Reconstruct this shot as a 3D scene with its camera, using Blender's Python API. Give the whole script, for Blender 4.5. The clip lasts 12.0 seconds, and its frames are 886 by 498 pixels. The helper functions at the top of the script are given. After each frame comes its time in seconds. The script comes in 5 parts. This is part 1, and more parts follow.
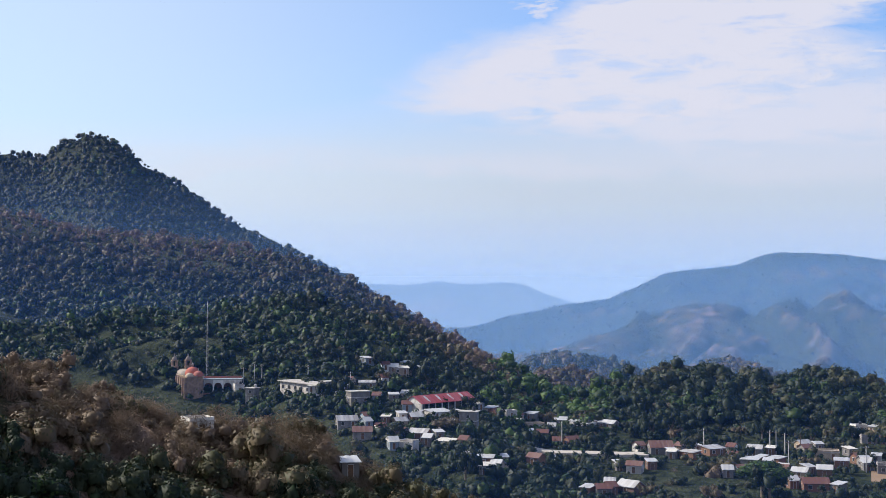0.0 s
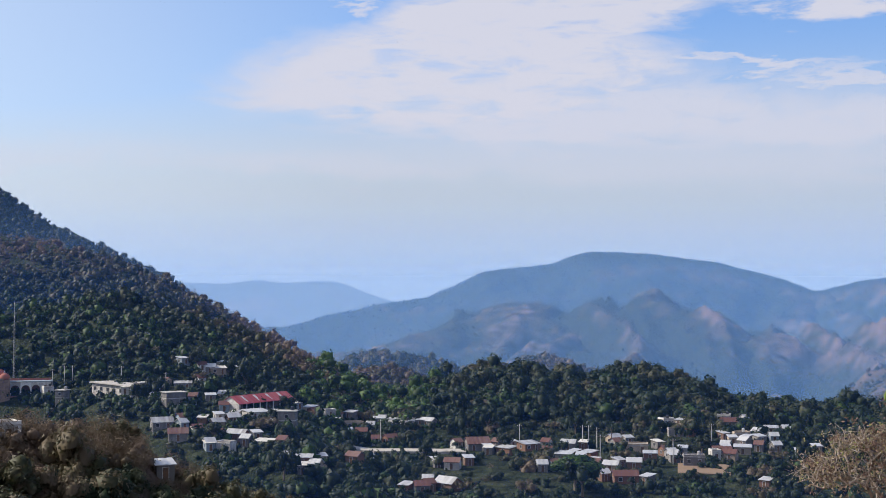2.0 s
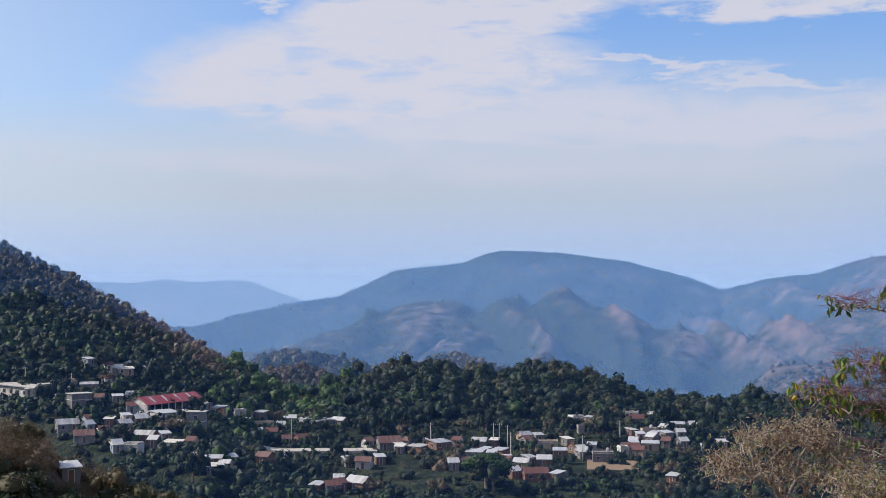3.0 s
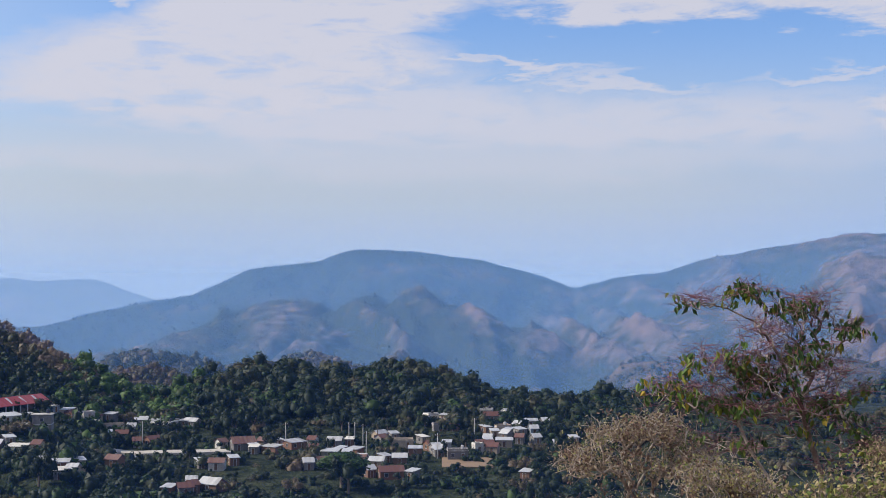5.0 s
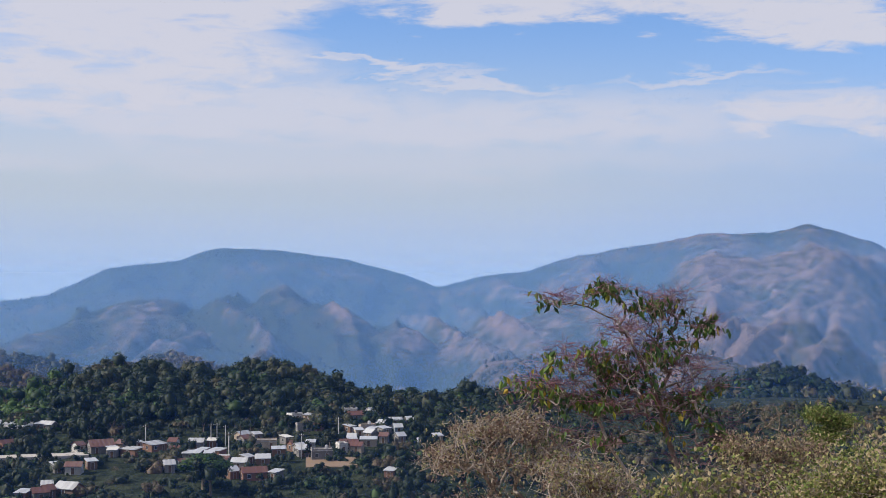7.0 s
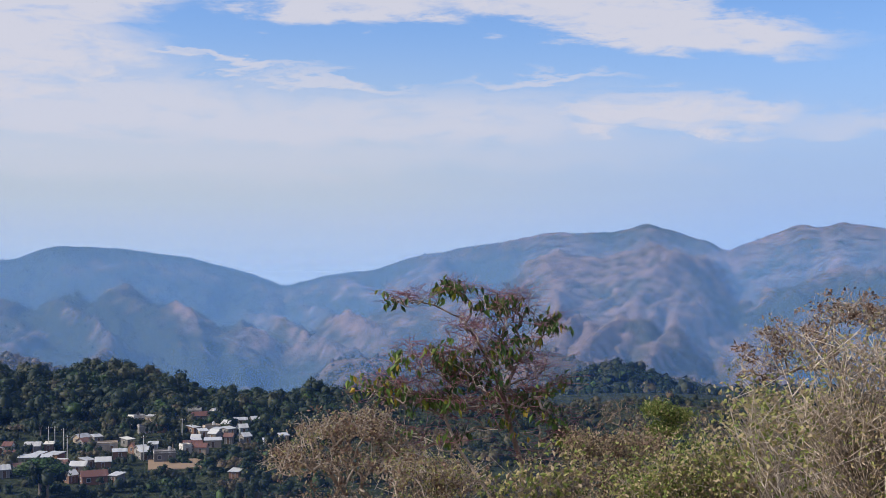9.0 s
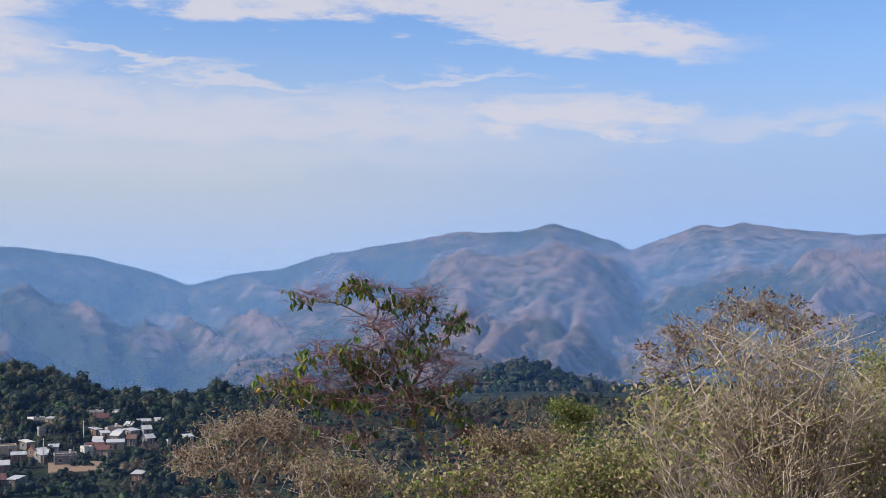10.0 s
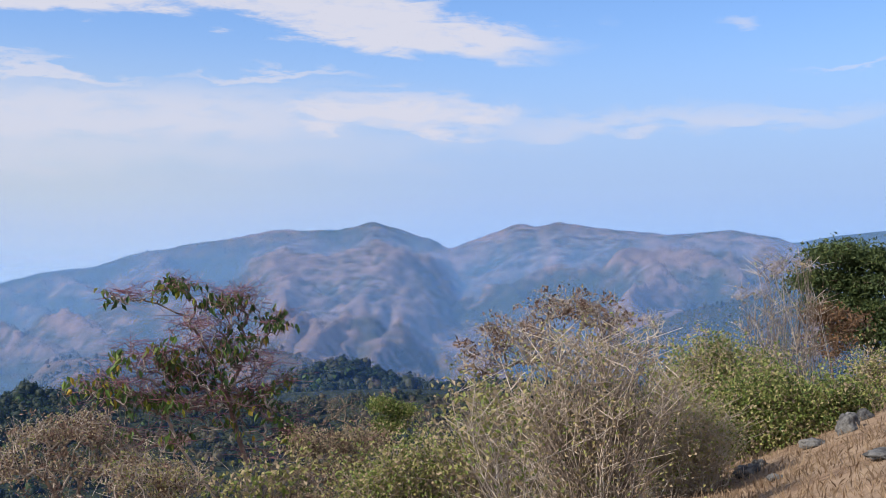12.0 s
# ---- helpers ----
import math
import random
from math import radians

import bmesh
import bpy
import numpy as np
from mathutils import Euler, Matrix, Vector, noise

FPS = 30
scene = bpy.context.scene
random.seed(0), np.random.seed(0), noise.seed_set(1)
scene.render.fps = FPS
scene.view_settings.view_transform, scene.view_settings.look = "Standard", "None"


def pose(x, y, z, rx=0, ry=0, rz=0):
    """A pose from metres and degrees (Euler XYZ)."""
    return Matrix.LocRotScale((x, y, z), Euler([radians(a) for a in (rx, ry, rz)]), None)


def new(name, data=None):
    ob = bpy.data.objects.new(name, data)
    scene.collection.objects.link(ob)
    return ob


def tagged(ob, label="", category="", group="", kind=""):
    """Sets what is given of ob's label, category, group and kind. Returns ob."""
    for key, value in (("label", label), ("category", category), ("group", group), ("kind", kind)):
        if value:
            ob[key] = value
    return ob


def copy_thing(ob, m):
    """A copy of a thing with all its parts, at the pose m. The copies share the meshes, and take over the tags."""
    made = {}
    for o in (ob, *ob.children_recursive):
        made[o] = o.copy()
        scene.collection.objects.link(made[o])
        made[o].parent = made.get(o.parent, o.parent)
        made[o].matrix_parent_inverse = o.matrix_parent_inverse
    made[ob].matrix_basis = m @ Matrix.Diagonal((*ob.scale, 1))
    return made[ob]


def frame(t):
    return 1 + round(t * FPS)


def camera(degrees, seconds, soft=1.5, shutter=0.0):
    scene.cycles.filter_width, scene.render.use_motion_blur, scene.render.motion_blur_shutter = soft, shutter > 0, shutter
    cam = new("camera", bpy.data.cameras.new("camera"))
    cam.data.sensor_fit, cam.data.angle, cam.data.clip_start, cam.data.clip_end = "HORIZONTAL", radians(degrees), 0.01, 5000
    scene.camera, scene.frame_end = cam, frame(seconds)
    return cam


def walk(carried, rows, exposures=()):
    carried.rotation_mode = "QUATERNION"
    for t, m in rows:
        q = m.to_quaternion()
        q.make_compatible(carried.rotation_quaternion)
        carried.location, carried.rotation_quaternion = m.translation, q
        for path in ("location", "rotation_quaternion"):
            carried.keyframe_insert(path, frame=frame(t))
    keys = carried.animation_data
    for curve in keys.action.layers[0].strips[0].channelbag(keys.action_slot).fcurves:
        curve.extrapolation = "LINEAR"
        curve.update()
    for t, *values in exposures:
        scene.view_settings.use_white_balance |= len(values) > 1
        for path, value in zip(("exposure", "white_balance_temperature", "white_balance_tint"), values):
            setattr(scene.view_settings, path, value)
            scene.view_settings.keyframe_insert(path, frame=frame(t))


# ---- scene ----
FOV, EYE = 38.5, 1.6
cam = camera(FOV, 12.0, soft=0.8)
# seconds, heading (clockwise), tilt up, lean to the left, in degrees
TURNS = [
    (0.0, 0.00, 1.72, 0.24), (0.5, 1.90, 1.71, 0.27), (1.0, 3.97, 1.71, 0.25), (1.5, 6.05, 1.71, 0.22),
    (2.0, 8.14, 1.69, 0.18), (2.5, 10.26, 1.67, 0.13), (3.0, 12.14, 1.65, 0.09), (5.0, 18.64, 1.60, 0.04),
    (5.5, 20.36, 1.58, 0.01), (6.0, 21.99, 1.57, 0.0), (6.5, 23.31, 1.57, -0.02), (7.0, 24.75, 1.56, -0.03),
    (9.0, 31.65, 1.49, -0.09), (9.5, 33.66, 1.48, -0.11), (10.0, 35.84, 1.45, -0.12), (10.5, 37.83, 1.43, -0.12),
    (11.0, 40.06, 1.40, -0.12), (11.5, 42.14, 1.38, -0.14), (12.0, 43.96, 1.35, -0.14),
]
walk(cam, [(t, pose(0, 0, EYE, 90 + up, -lean, -turn)) for t, turn, up, lean in TURNS],
     [(0.0, 0.34, 6500, 10), (1.2, 0.26, 6500, 10), (2.5, 0.17, 6500, 10), (5.5, 0.11, 6500, 10), (9.5, 0.14, 6500, 10), (11.0, 0.17, 6500, 10), (12.0, 0.27, 6500, 10)])

# ---- sky, clouds and sun ----
SUN_AZ, SUN_EL = -71.0, 37.0
sun = new("sun", bpy.data.lights.new("sun", "SUN"))
sun.data.energy, sun.data.angle, sun.data.color = 5.0, radians(0.53), (1.0, 0.93, 0.82)
sun.matrix_world = pose(0, 0, 300, 90 - SUN_EL, 0, 180 - SUN_AZ)


class Nodes:
    """Short ways to add and link shader nodes."""

    def __init__(self, tree):
        self.tree = tree
        tree.nodes.clear()

    def add(self, kind, inputs=None, **settings):
        n = self.tree.nodes.new(kind)
        for key, value in settings.items():
            setattr(n, key, value)
        for key, value in (inputs or {}).items():
            self.put(n.inputs[key], value)
        return n

    def put(self, socket, value):
        if isinstance(value, bpy.types.NodeSocket):
            self.tree.links.new(value, socket)
        else:
            socket.default_value = value

    def math(self, op, a, b=0.0, c=0.0, clamp=False):
        n = self.add("ShaderNodeMath", operation=op, use_clamp=clamp)
        for i, v in enumerate((a, b, c)):
            self.put(n.inputs[i], v)
        return n.outputs[0]

    def span(self, v, lo, hi, a=0.0, b=1.0):
        n = self.add("ShaderNodeMapRange", {"From Min": lo, "From Max": hi, "To Min": a, "To Max": b}, interpolation_type="SMOOTHSTEP")
        self.put(n.inputs["Value"], v)
        return n.outputs["Result"]

    def mix(self, fac, a, b, blend="MIX"):
        n = self.add("ShaderNodeMix", data_type="RGBA", blend_type=blend)
        for i, v in ((0, fac), (6, a), (7, b)):
            self.put(n.inputs[i], v if not isinstance(v, tuple) or len(v) != 3 else (*v, 1))
        return n.outputs[2]

    def noise(self, vector, scale, detail=4.0, rough=0.55, warp=0.0):
        n = self.add("ShaderNodeTexNoise", {"Scale": scale, "Detail": detail, "Roughness": rough, "Distortion": warp})
        self.put(n.inputs["Vector"], vector)
        return n.outputs["Fac"]

    def ramp(self, fac, stops):
        n = self.add("ShaderNodeValToRGB")
        e = n.color_ramp.elements
        while len(e) < len(stops):
            e.new(0.5)
        for el, (p, c) in zip(e, stops):
            el.position, el.color = p, (*c, 1)
        self.put(n.inputs[0], fac)
        return n.outputs[0]


def make_world():
    w = bpy.data.worlds.new("sky")
    scene.world = w
    w.use_nodes = True
    k = Nodes(w.node_tree)
    sky = k.add("ShaderNodeTexSky", sky_type="NISHITA", sun_disc=False, sun_elevation=radians(SUN_EL),
                sun_rotation=radians(SUN_AZ), altitude=600.0, air_density=1.0, dust_density=1.6, ozone_density=1.6)
    way = k.add("ShaderNodeTexCoord").outputs["Generated"]
    xyz = k.add("ShaderNodeSeparateXYZ", {0: way})
    az = k.math("MULTIPLY", k.math("ARCTAN2", xyz.outputs[0], xyz.outputs[1]), 57.29578)
    el = k.math("MULTIPLY", k.math("ARCSINE", xyz.outputs[2]), 57.29578)
    # wisps: noise drawn out along the horizon
    flat = k.add("ShaderNodeCombineXYZ", {0: k.math("MULTIPLY", az, 0.06), 1: k.math("MULTIPLY", el, 0.22), 2: 3.7}).outputs[0]
    wisp = k.math("SUBTRACT", k.noise(flat, 1.7, 9.0, 0.62, 0.6), 0.5)
    fine = k.math("SUBTRACT", k.noise(flat, 7.0, 6.0, 0.6, 0.4), 0.5)
    az2 = k.math("ADD", az, k.math("MULTIPLY", wisp, 10.0))
    el2 = k.math("ADD", el, k.math("MULTIPLY", k.math("ADD", wisp, k.math("MULTIPLY", fine, 0.7)), 3.0))

    def bank(a, e, ra, re, amount, slope=0.0, soft=0.6):
        da = k.math("MULTIPLY", k.math("SUBTRACT", az2, a), 1.0 / ra)
        mid = k.math("ADD", k.math("MULTIPLY", k.math("SUBTRACT", az2, a), slope), e)
        de = k.math("MULTIPLY", k.math("SUBTRACT", el2, mid), 1.0 / re)
        d = k.math("SQRT", k.math("ADD", k.math("MULTIPLY", da, da), k.math("MULTIPLY", de, de)))
        return k.span(d, 1.0 + 0.4 * soft, 1.0 - soft, 0.0, amount)

    cover = 0.0
    for b in BANKS:
        cover = k.math("MAXIMUM", cover, bank(*b))
    gone = k.math("MAXIMUM", cover, k.math("MULTIPLY", k.span(k.math("ABSOLUTE", k.math("SUBTRACT", az, 22.0)), 48.0, 75.0), 0.45))
    torn = k.span(k.math("ADD", wisp, k.math("MULTIPLY", fine, 0.9)), -0.26, 0.02, 0.45, 1.0)
    cloud = k.math("MULTIPLY", gone, torn, clamp=True)
    base = k.mix(1.0, sky.outputs[0], SKY_TINT, "MULTIPLY")
    # the haze is warm and pale towards the sun, bluer away from it
    around = k.math("MULTIPLY", k.math("ADD", az, 20.0), 1.0 / 80.0, clamp=True)
    haze_colour = k.mix(1.0, k.ramp(around, [((a + 20) / 80, tuple(c / 10 for c in col)) for a, col in HAZES]), (10.0, 10.0, 10.0), "MULTIPLY")
    haze = k.math("MAXIMUM", k.span(el, 12.5, 3.0, 0.0, 0.97), k.span(az, 14.0, -16.0, 0.0, 0.55))
    hazed = k.mix(haze, base, haze_colour)
    final = k.mix(k.math("MULTIPLY", cloud, 0.9), hazed, CLOUD)
    bg = k.add("ShaderNodeBackground", {"Color": final, "Strength": 0.13})
    k.tree.links.new(bg.outputs[0], k.add("ShaderNodeOutputWorld").inputs[0])


# heading, height, half-width, half-height (degrees), thickness, slope, softness of the rim
BANKS = [
    (9.0, 9.5, 10.5, 2.7, 1.0, 0.03, 0.30), (12.5, 12.3, 8.0, 2.0, 1.0, 0.10, 0.30), (15.0, 7.8, 15.0, 1.7, 0.85, 0.0, 0.6), (27.0, 7.2, 18.0, 1.5, 0.8, 0.0, 0.7),
    (22.0, 6.0, 26.0, 1.4, 0.45, 0.0, 0.8), (30.0, 12.9, 12.0, 1.5, 1.0, -0.02, 0.35), (40.0, 11.7, 10.5, 1.35, 1.0, -0.11, 0.35), (41.5, 7.2, 6.0, 1.0, 1.0, -0.06, 0.4), (54.0, 6.8, 11.0, 0.6, 0.6, 0.0, 0.8),
    (21.0, 9.9, 5.0, 0.35, 0.85, -0.07, 0.6), (27.0, 9.0, 4.5, 0.35, 0.8, -0.07, 0.6), (36.0, 8.9, 4.0, 0.28, 0.7, 0.0, 0.7), (56.7, 11.0, 0.9, 0.35, 0.55, 0.0, 0.9), (62.0, 8.9, 3.0, 0.18, 0.5, 0.0, 0.9),
    (4.0, 5.5, 12.0, 0.7, 0.5, 0.0, 0.8), (-8.0, 5.6, 10.0, 0.9, 0.35, 0.0, 0.9), (4.3, 12.6, 0.8, 0.3, 0.8, 0.0, 0.7), (3.8, 10.6, 0.5, 0.2, 0.7, 0.0, 0.7),
]
SKY_TINT = (0.74, 0.92, 1.22)
HAZES = [(-18, (4.6, 5.1, 5.6)), (4, (3.75, 4.1, 4.5)), (28, (3.6, 4.0, 4.6)), (46, (2.75, 3.6, 5.3)), (60, (2.6, 3.55, 5.4))]
CLOUD = (4.7, 4.65, 5.2)
make_world()


# ---- materials ----
def material(name):
    m = bpy.data.materials.new(name)
    m.use_nodes = True
    k = Nodes(m.node_tree)
    out = k.add("ShaderNodeOutputMaterial")
    return m, k, out


def surface(k, out, colour, rough=0.85, metal=0.0, spec=0.3, bump=None, strength=0.4, distance=0.05):
    b = k.add("ShaderNodeBsdfPrincipled", {"Roughness": rough, "Metallic": metal, "Specular IOR Level": spec})
    k.put(b.inputs["Base Color"], colour if isinstance(colour, bpy.types.NodeSocket) else (*colour, 1))
    if bump is not None:
        n = k.add("ShaderNodeBump", {"Strength": strength, "Distance": distance, "Height": bump})
        k.put(b.inputs["Normal"], n.outputs[0])
    k.tree.links.new(b.outputs[0], out.inputs[0])
    return b


def place_of(k):
    return k.add("ShaderNodeNewGeometry").outputs["Position"]


def ground_material():
    m, k, out = material("earth_and_scrub")
    p = place_of(k)
    bare = k.add("ShaderNodeAttribute", attribute_name="bare").outputs["Fac"]
    wild = k.add("ShaderNodeAttribute", attribute_name="far").outputs["Fac"]
    big = k.noise(p, 0.004, 6.0, 0.6, 0.5)
    mid = k.noise(p, 0.03, 6.0, 0.65)
    small = k.noise(p, 0.16, 5.0, 0.7)
    grain = k.noise(p, 4.0, 6.0, 0.7)
    # near: dry grass and red-brown soil
    soil = k.mix(k.span(grain, 0.35, 0.65), (0.115, 0.075, 0.052), (0.25, 0.17, 0.115))
    straw = k.mix(k.span(k.noise(p, 0.9, 5.0, 0.7), 0.4, 0.62), soil, (0.27, 0.195, 0.135))
    # far: woods broken by dry brown slopes
    wood = k.mix(k.span(small, 0.35, 0.65), (0.015, 0.025, 0.013), (0.054, 0.064, 0.032))
    dry = k.mix(k.span(mid, 0.3, 0.7), (0.15, 0.095, 0.072), (0.25, 0.165, 0.13))
    dry = k.mix(k.span(small, 0.45, 0.75, 0.0, 0.7), dry, (0.085, 0.07, 0.04))
    how = k.math("ADD", k.math("ADD", k.math("MULTIPLY", k.math("SUBTRACT", big, 0.5), 0.9), k.math("MULTIPLY", k.math("SUBTRACT", mid, 0.5), 1.1)), bare)
    slopes = k.mix(k.span(how, 0.25, 0.75), wood, dry)
    surface(k, out, k.mix(wild, straw, slopes), 0.95, 0, 0.1,
            k.math("ADD", k.math("MULTIPLY", small, k.math("MULTIPLY", wild, 8.0)), k.math("MULTIPLY", grain, 0.06)), 1.0, 1.0)
    return m


def leaf_material(name, stops, light=0.25):
    """Foliage; stops: colours over a plant's own shade from 0 to 1."""
    m, k, out = material(name)
    tint = k.add("ShaderNodeAttribute", attribute_name="shade").outputs["Fac"]
    geo = k.add("ShaderNodeNewGeometry")
    each = k.math("MULTIPLY", k.math("SUBTRACT", geo.outputs["Random Per Island"], 0.5), 0.22)
    col = k.ramp(k.math("ADD", tint, each, clamp=True), stops)
    col = k.mix(k.span(k.noise(geo.outputs["Position"], 0.7, 4.0), 0.3, 0.7, 0.0, 0.35), col, (0.5, 0.5, 0.5), "MULTIPLY")
    b = k.add("ShaderNodeBsdfPrincipled", {"Roughness": 0.6, "Specular IOR Level": 0.25, "Base Color": col})
    t = k.add("ShaderNodeBsdfTranslucent", {"Color": col})
    s = k.add("ShaderNodeMixShader", {0: light, 1: b.outputs[0], 2: t.outputs[0]})
    k.tree.links.new(s.outputs[0], out.inputs[0])
    return m


MAT_GROUND = ground_material()
MAT_WOODS = leaf_material("woodland_foliage", [(0.0, (0.20, 0.14, 0.10)), (0.25, (0.14, 0.105, 0.065)), (0.45, (0.066, 0.068, 0.032)), (0.65, (0.022, 0.037, 0.017)), (0.88, (0.011, 0.025, 0.014)), (1.0, (0.075, 0.135, 0.030))])


# ---- the lie of the land ----
LATTICES = {}


def lattice(seed):
    if seed not in LATTICES:
        LATTICES[seed] = np.random.RandomState(seed).rand(256, 256)
    return LATTICES[seed]


def wave(x, y, size, seed, octaves=4, gain=0.5, ridged=False):
    """Smooth noise in -1..1 (ridged: 0..1) with features of that many metres."""
    total, amp, norm = 0.0, 1.0, 0.0
    for o in range(octaves):
        g = lattice(seed + o)
        u, v = x / size * 2 ** o + 17.3 * o, y / size * 2 ** o + 5.1 * o
        i, j = np.floor(u).astype(int), np.floor(v).astype(int)
        fu, fv = u - i, v - j
        fu, fv = fu * fu * (3 - 2 * fu), fv * fv * (3 - 2 * fv)
        a, b, c, d = (g[(i + p) % 256, (j + q) % 256] for p, q in ((0, 0), (1, 0), (0, 1), (1, 1)))
        n = (a * (1 - fu) + b * fu) * (1 - fv) + (c * (1 - fu) + d * fu) * fv
        n = 1 - np.abs(2 * n - 1) if ridged else 2 * n - 1
        total, norm, amp = total + amp * n, norm + amp, amp * gain
    return total / norm


def along(az, knots, soft=0.35):
    a, v = zip(*knots)
    return sum(np.interp(az + o * soft, a, v) for o in (-1, -0.5, 0, 0.5, 1)) / 5


# each ridge: crest (heading, height in degrees), distance (heading, metres), width before and behind, foot level, roundness, roughness
RIDGES = {
    "scrub_slope": dict(crest=[(-40, -0.4), (-19.2, -3.4), (-16.9, -4.1), (-14.5, -5.2), (-12.1, -6.1), (-9.1, -6.5), (-5.7, -6.9), (-4.1, -8.2), (-1.6, -9.3), (2.5, -11.0), (6, -13)],
                        far=[(-19, 205), (2, 235)], front=170, back=110, foot=-62, power=1.0, rough=3),
    "wooded_hill": dict(crest=[(-45, 6.0), (-19.3, 3.3), (-15.8, 2.4), (-12.2, 2.25), (-9, 1.85), (-6, 1.05), (-3.4, -0.2), (-0.85, -1.58), (1.7, -2.98), (3.7, -4.2), (4.5, -4.8), (6, -6.5), (9, -9)],
                        far=[(-19, 930), (-9, 860), (-3, 760), (4.5, 640)], front=370, back=300, foot=-52, power=1.15, rough=14),
    "pointed_peak": dict(crest=[(-45, 5.7), (-19.3, 5.6), (-17.5, 5.6), (-16.8, 6.2), (-15.6, 6.62), (-14.6, 6.4), (-13.4, 5.38), (-11.5, 4.3), (-9, 2.66), (-6, 1.25), (-3.4, -0.1), (0, -3), (4, -7)],
                         far=[(-19, 1550), (-3, 1250)], front=560, back=400, foot=-70, power=1.1, rough=26),
    "green_mound": dict(crest=[(0, -9), (3.9, -6.3), (6.5, -5.3), (8.0, -4.45), (9.8, -3.95), (11.2, -3.9), (12.7, -4.15), (14.6, -4.25), (16.4, -4.05), (18.2, -4.3), (19.5, -4.75), (21.2, -5.4), (22.2, -6.0), (24.1, -6.5), (25.6, -6.9), (29, -9)],
                        far=[(4, 640), (12, 650), (25, 600)], front=120, back=160, foot=-62, power=0.8, rough=9),
    "brown_knob": dict(crest=[(1, -6), (3.5, -4.25), (4.2, -4.0), (5.5, -3.75), (6.8, -4.1), (8.0, -4.6), (11, -7)], far=[(0, 980)], front=150, back=150, foot=-90, power=0.8, rough=6),
    "low_hill_a": dict(crest=[(1, -5.0), (3.0, -4.1), (4.0, -3.35), (5.0, -3.1), (7.0, -3.3), (8.5, -3.65), (9.5, -4.0), (13, -6)], far=[(0, 1250)], front=220, back=200, foot=-100, power=0.8, rough=8),
    "low_hill_b": dict(crest=[(9, -5.0), (11.2, -3.75), (12.7, -3.25), (13.9, -3.4), (15.1, -3.9), (18, -5.5)], far=[(0, 1200)], front=200, back=200, foot=-100, power=0.8, rough=8),
    "green_knoll": dict(crest=[(29, -8), (33.2, -5.9), (35.7, -5.4), (37.5, -4.35), (39.5, -3.8), (41.3, -4.4), (43.3, -5.4), (44.8, -5.65), (52, -6.6), (58, -8)], far=[(35, 900), (52, 820)], front=180, back=180, foot=-120, power=0.85, rough=8),
    "dry_ridge": dict(crest=[(20, -8), (24.0, -5.6), (25.7, -4.4), (26.7, -3.45), (28.6, -3.3), (32.1, -3.6), (36.2, -3.0), (38.2, -3.6), (39.8, -3.9), (44, -4.6), (50, -6)], far=[(25, 1500), (40, 1250)], front=420, back=300, foot=-135, power=1.0, rough=20, spurs=90),
    "side_ridge": dict(crest=[(47, -6), (50, -3.6), (52, -2.5), (53.9, -1.75), (55.9, -1.1), (57.6, -0.8), (70, 0.6)], far=[(50, 1700), (60, 1500)], front=520, back=300, foot=-135, power=1.0, rough=24, spurs=110),
    "blue_range": dict(crest=[(-6, -3.4), (1.4, -1.75), (3.9, -1.1), (6.0, -0.72), (7.5, -0.45), (10, 0.66), (13.1, 1.05), (14.3, 1.5), (15.0, 1.58), (16.3, 1.55), (17.8, 1.45), (20.7, 1.04), (23.0, 0.4), (24.5, -0.2),
                              (26.3, 0.3), (28.4, 0.56), (30, 1.06), (32.6, 1.56), (34.5, 1.86), (36.3, 2.2), (39.3, 2.22), (40.9, 2.64), (42.3, 2.15), (43.4, 1.85), (44.3, 1.34), (45.5, 1.8), (47.3, 2.5), (48.2, 2.35), (49.2, 2.56), (51, 2.28), (54, 1.95), (56.9, 2.12), (58.8, 1.75), (60.5, 1.05), (64, 0.3), (90, 1.0)],
                       far=[(0, 3000), (15, 3100), (24.5, 3300), (32, 3000), (41, 2800), (44.5, 3000), (50, 2900), (60, 2700)], front=1700, back=700, foot=-160, power=1.1, rough=95, spurs=190),
    "front_spur": dict(crest=[(2, -4.2), (5, -2.2), (7.5, -1.15), (9.5, -0.45), (11, -0.15), (13, -0.25), (15, -0.95), (18, -2.2), (22, -3.6), (27, -4.8)], far=[(10, 2550)], front=1100, back=300, foot=-140, power=1.1, rough=45, spurs=130),
    "far_range": dict(crest=[(-14, -0.6), (-6, -0.1), (-3.3, 0.22), (-1.7, 0.16), (-0.7, 0.3), (-0.15, 0.42), (0.4, 0.28), (1.1, 0.22), (2.2, 0.3), (3.4, 0.28), (4.7, -0.26), (6, -0.7), (7.2, -1.3), (12, -2.0), (22, -1.4), (23.4, -0.3), (24.6, -0.02), (26, -0.3), (28, -1), (50, 0.6), (56.9, 1.4), (59.5, 1.58), (61.2, 1.85), (64, 2.1), (90, 2.0)],
                      far=[(0, 4300), (60, 4000)], front=1100, back=400, foot=-140, power=1.2, rough=30, spurs=200),
}


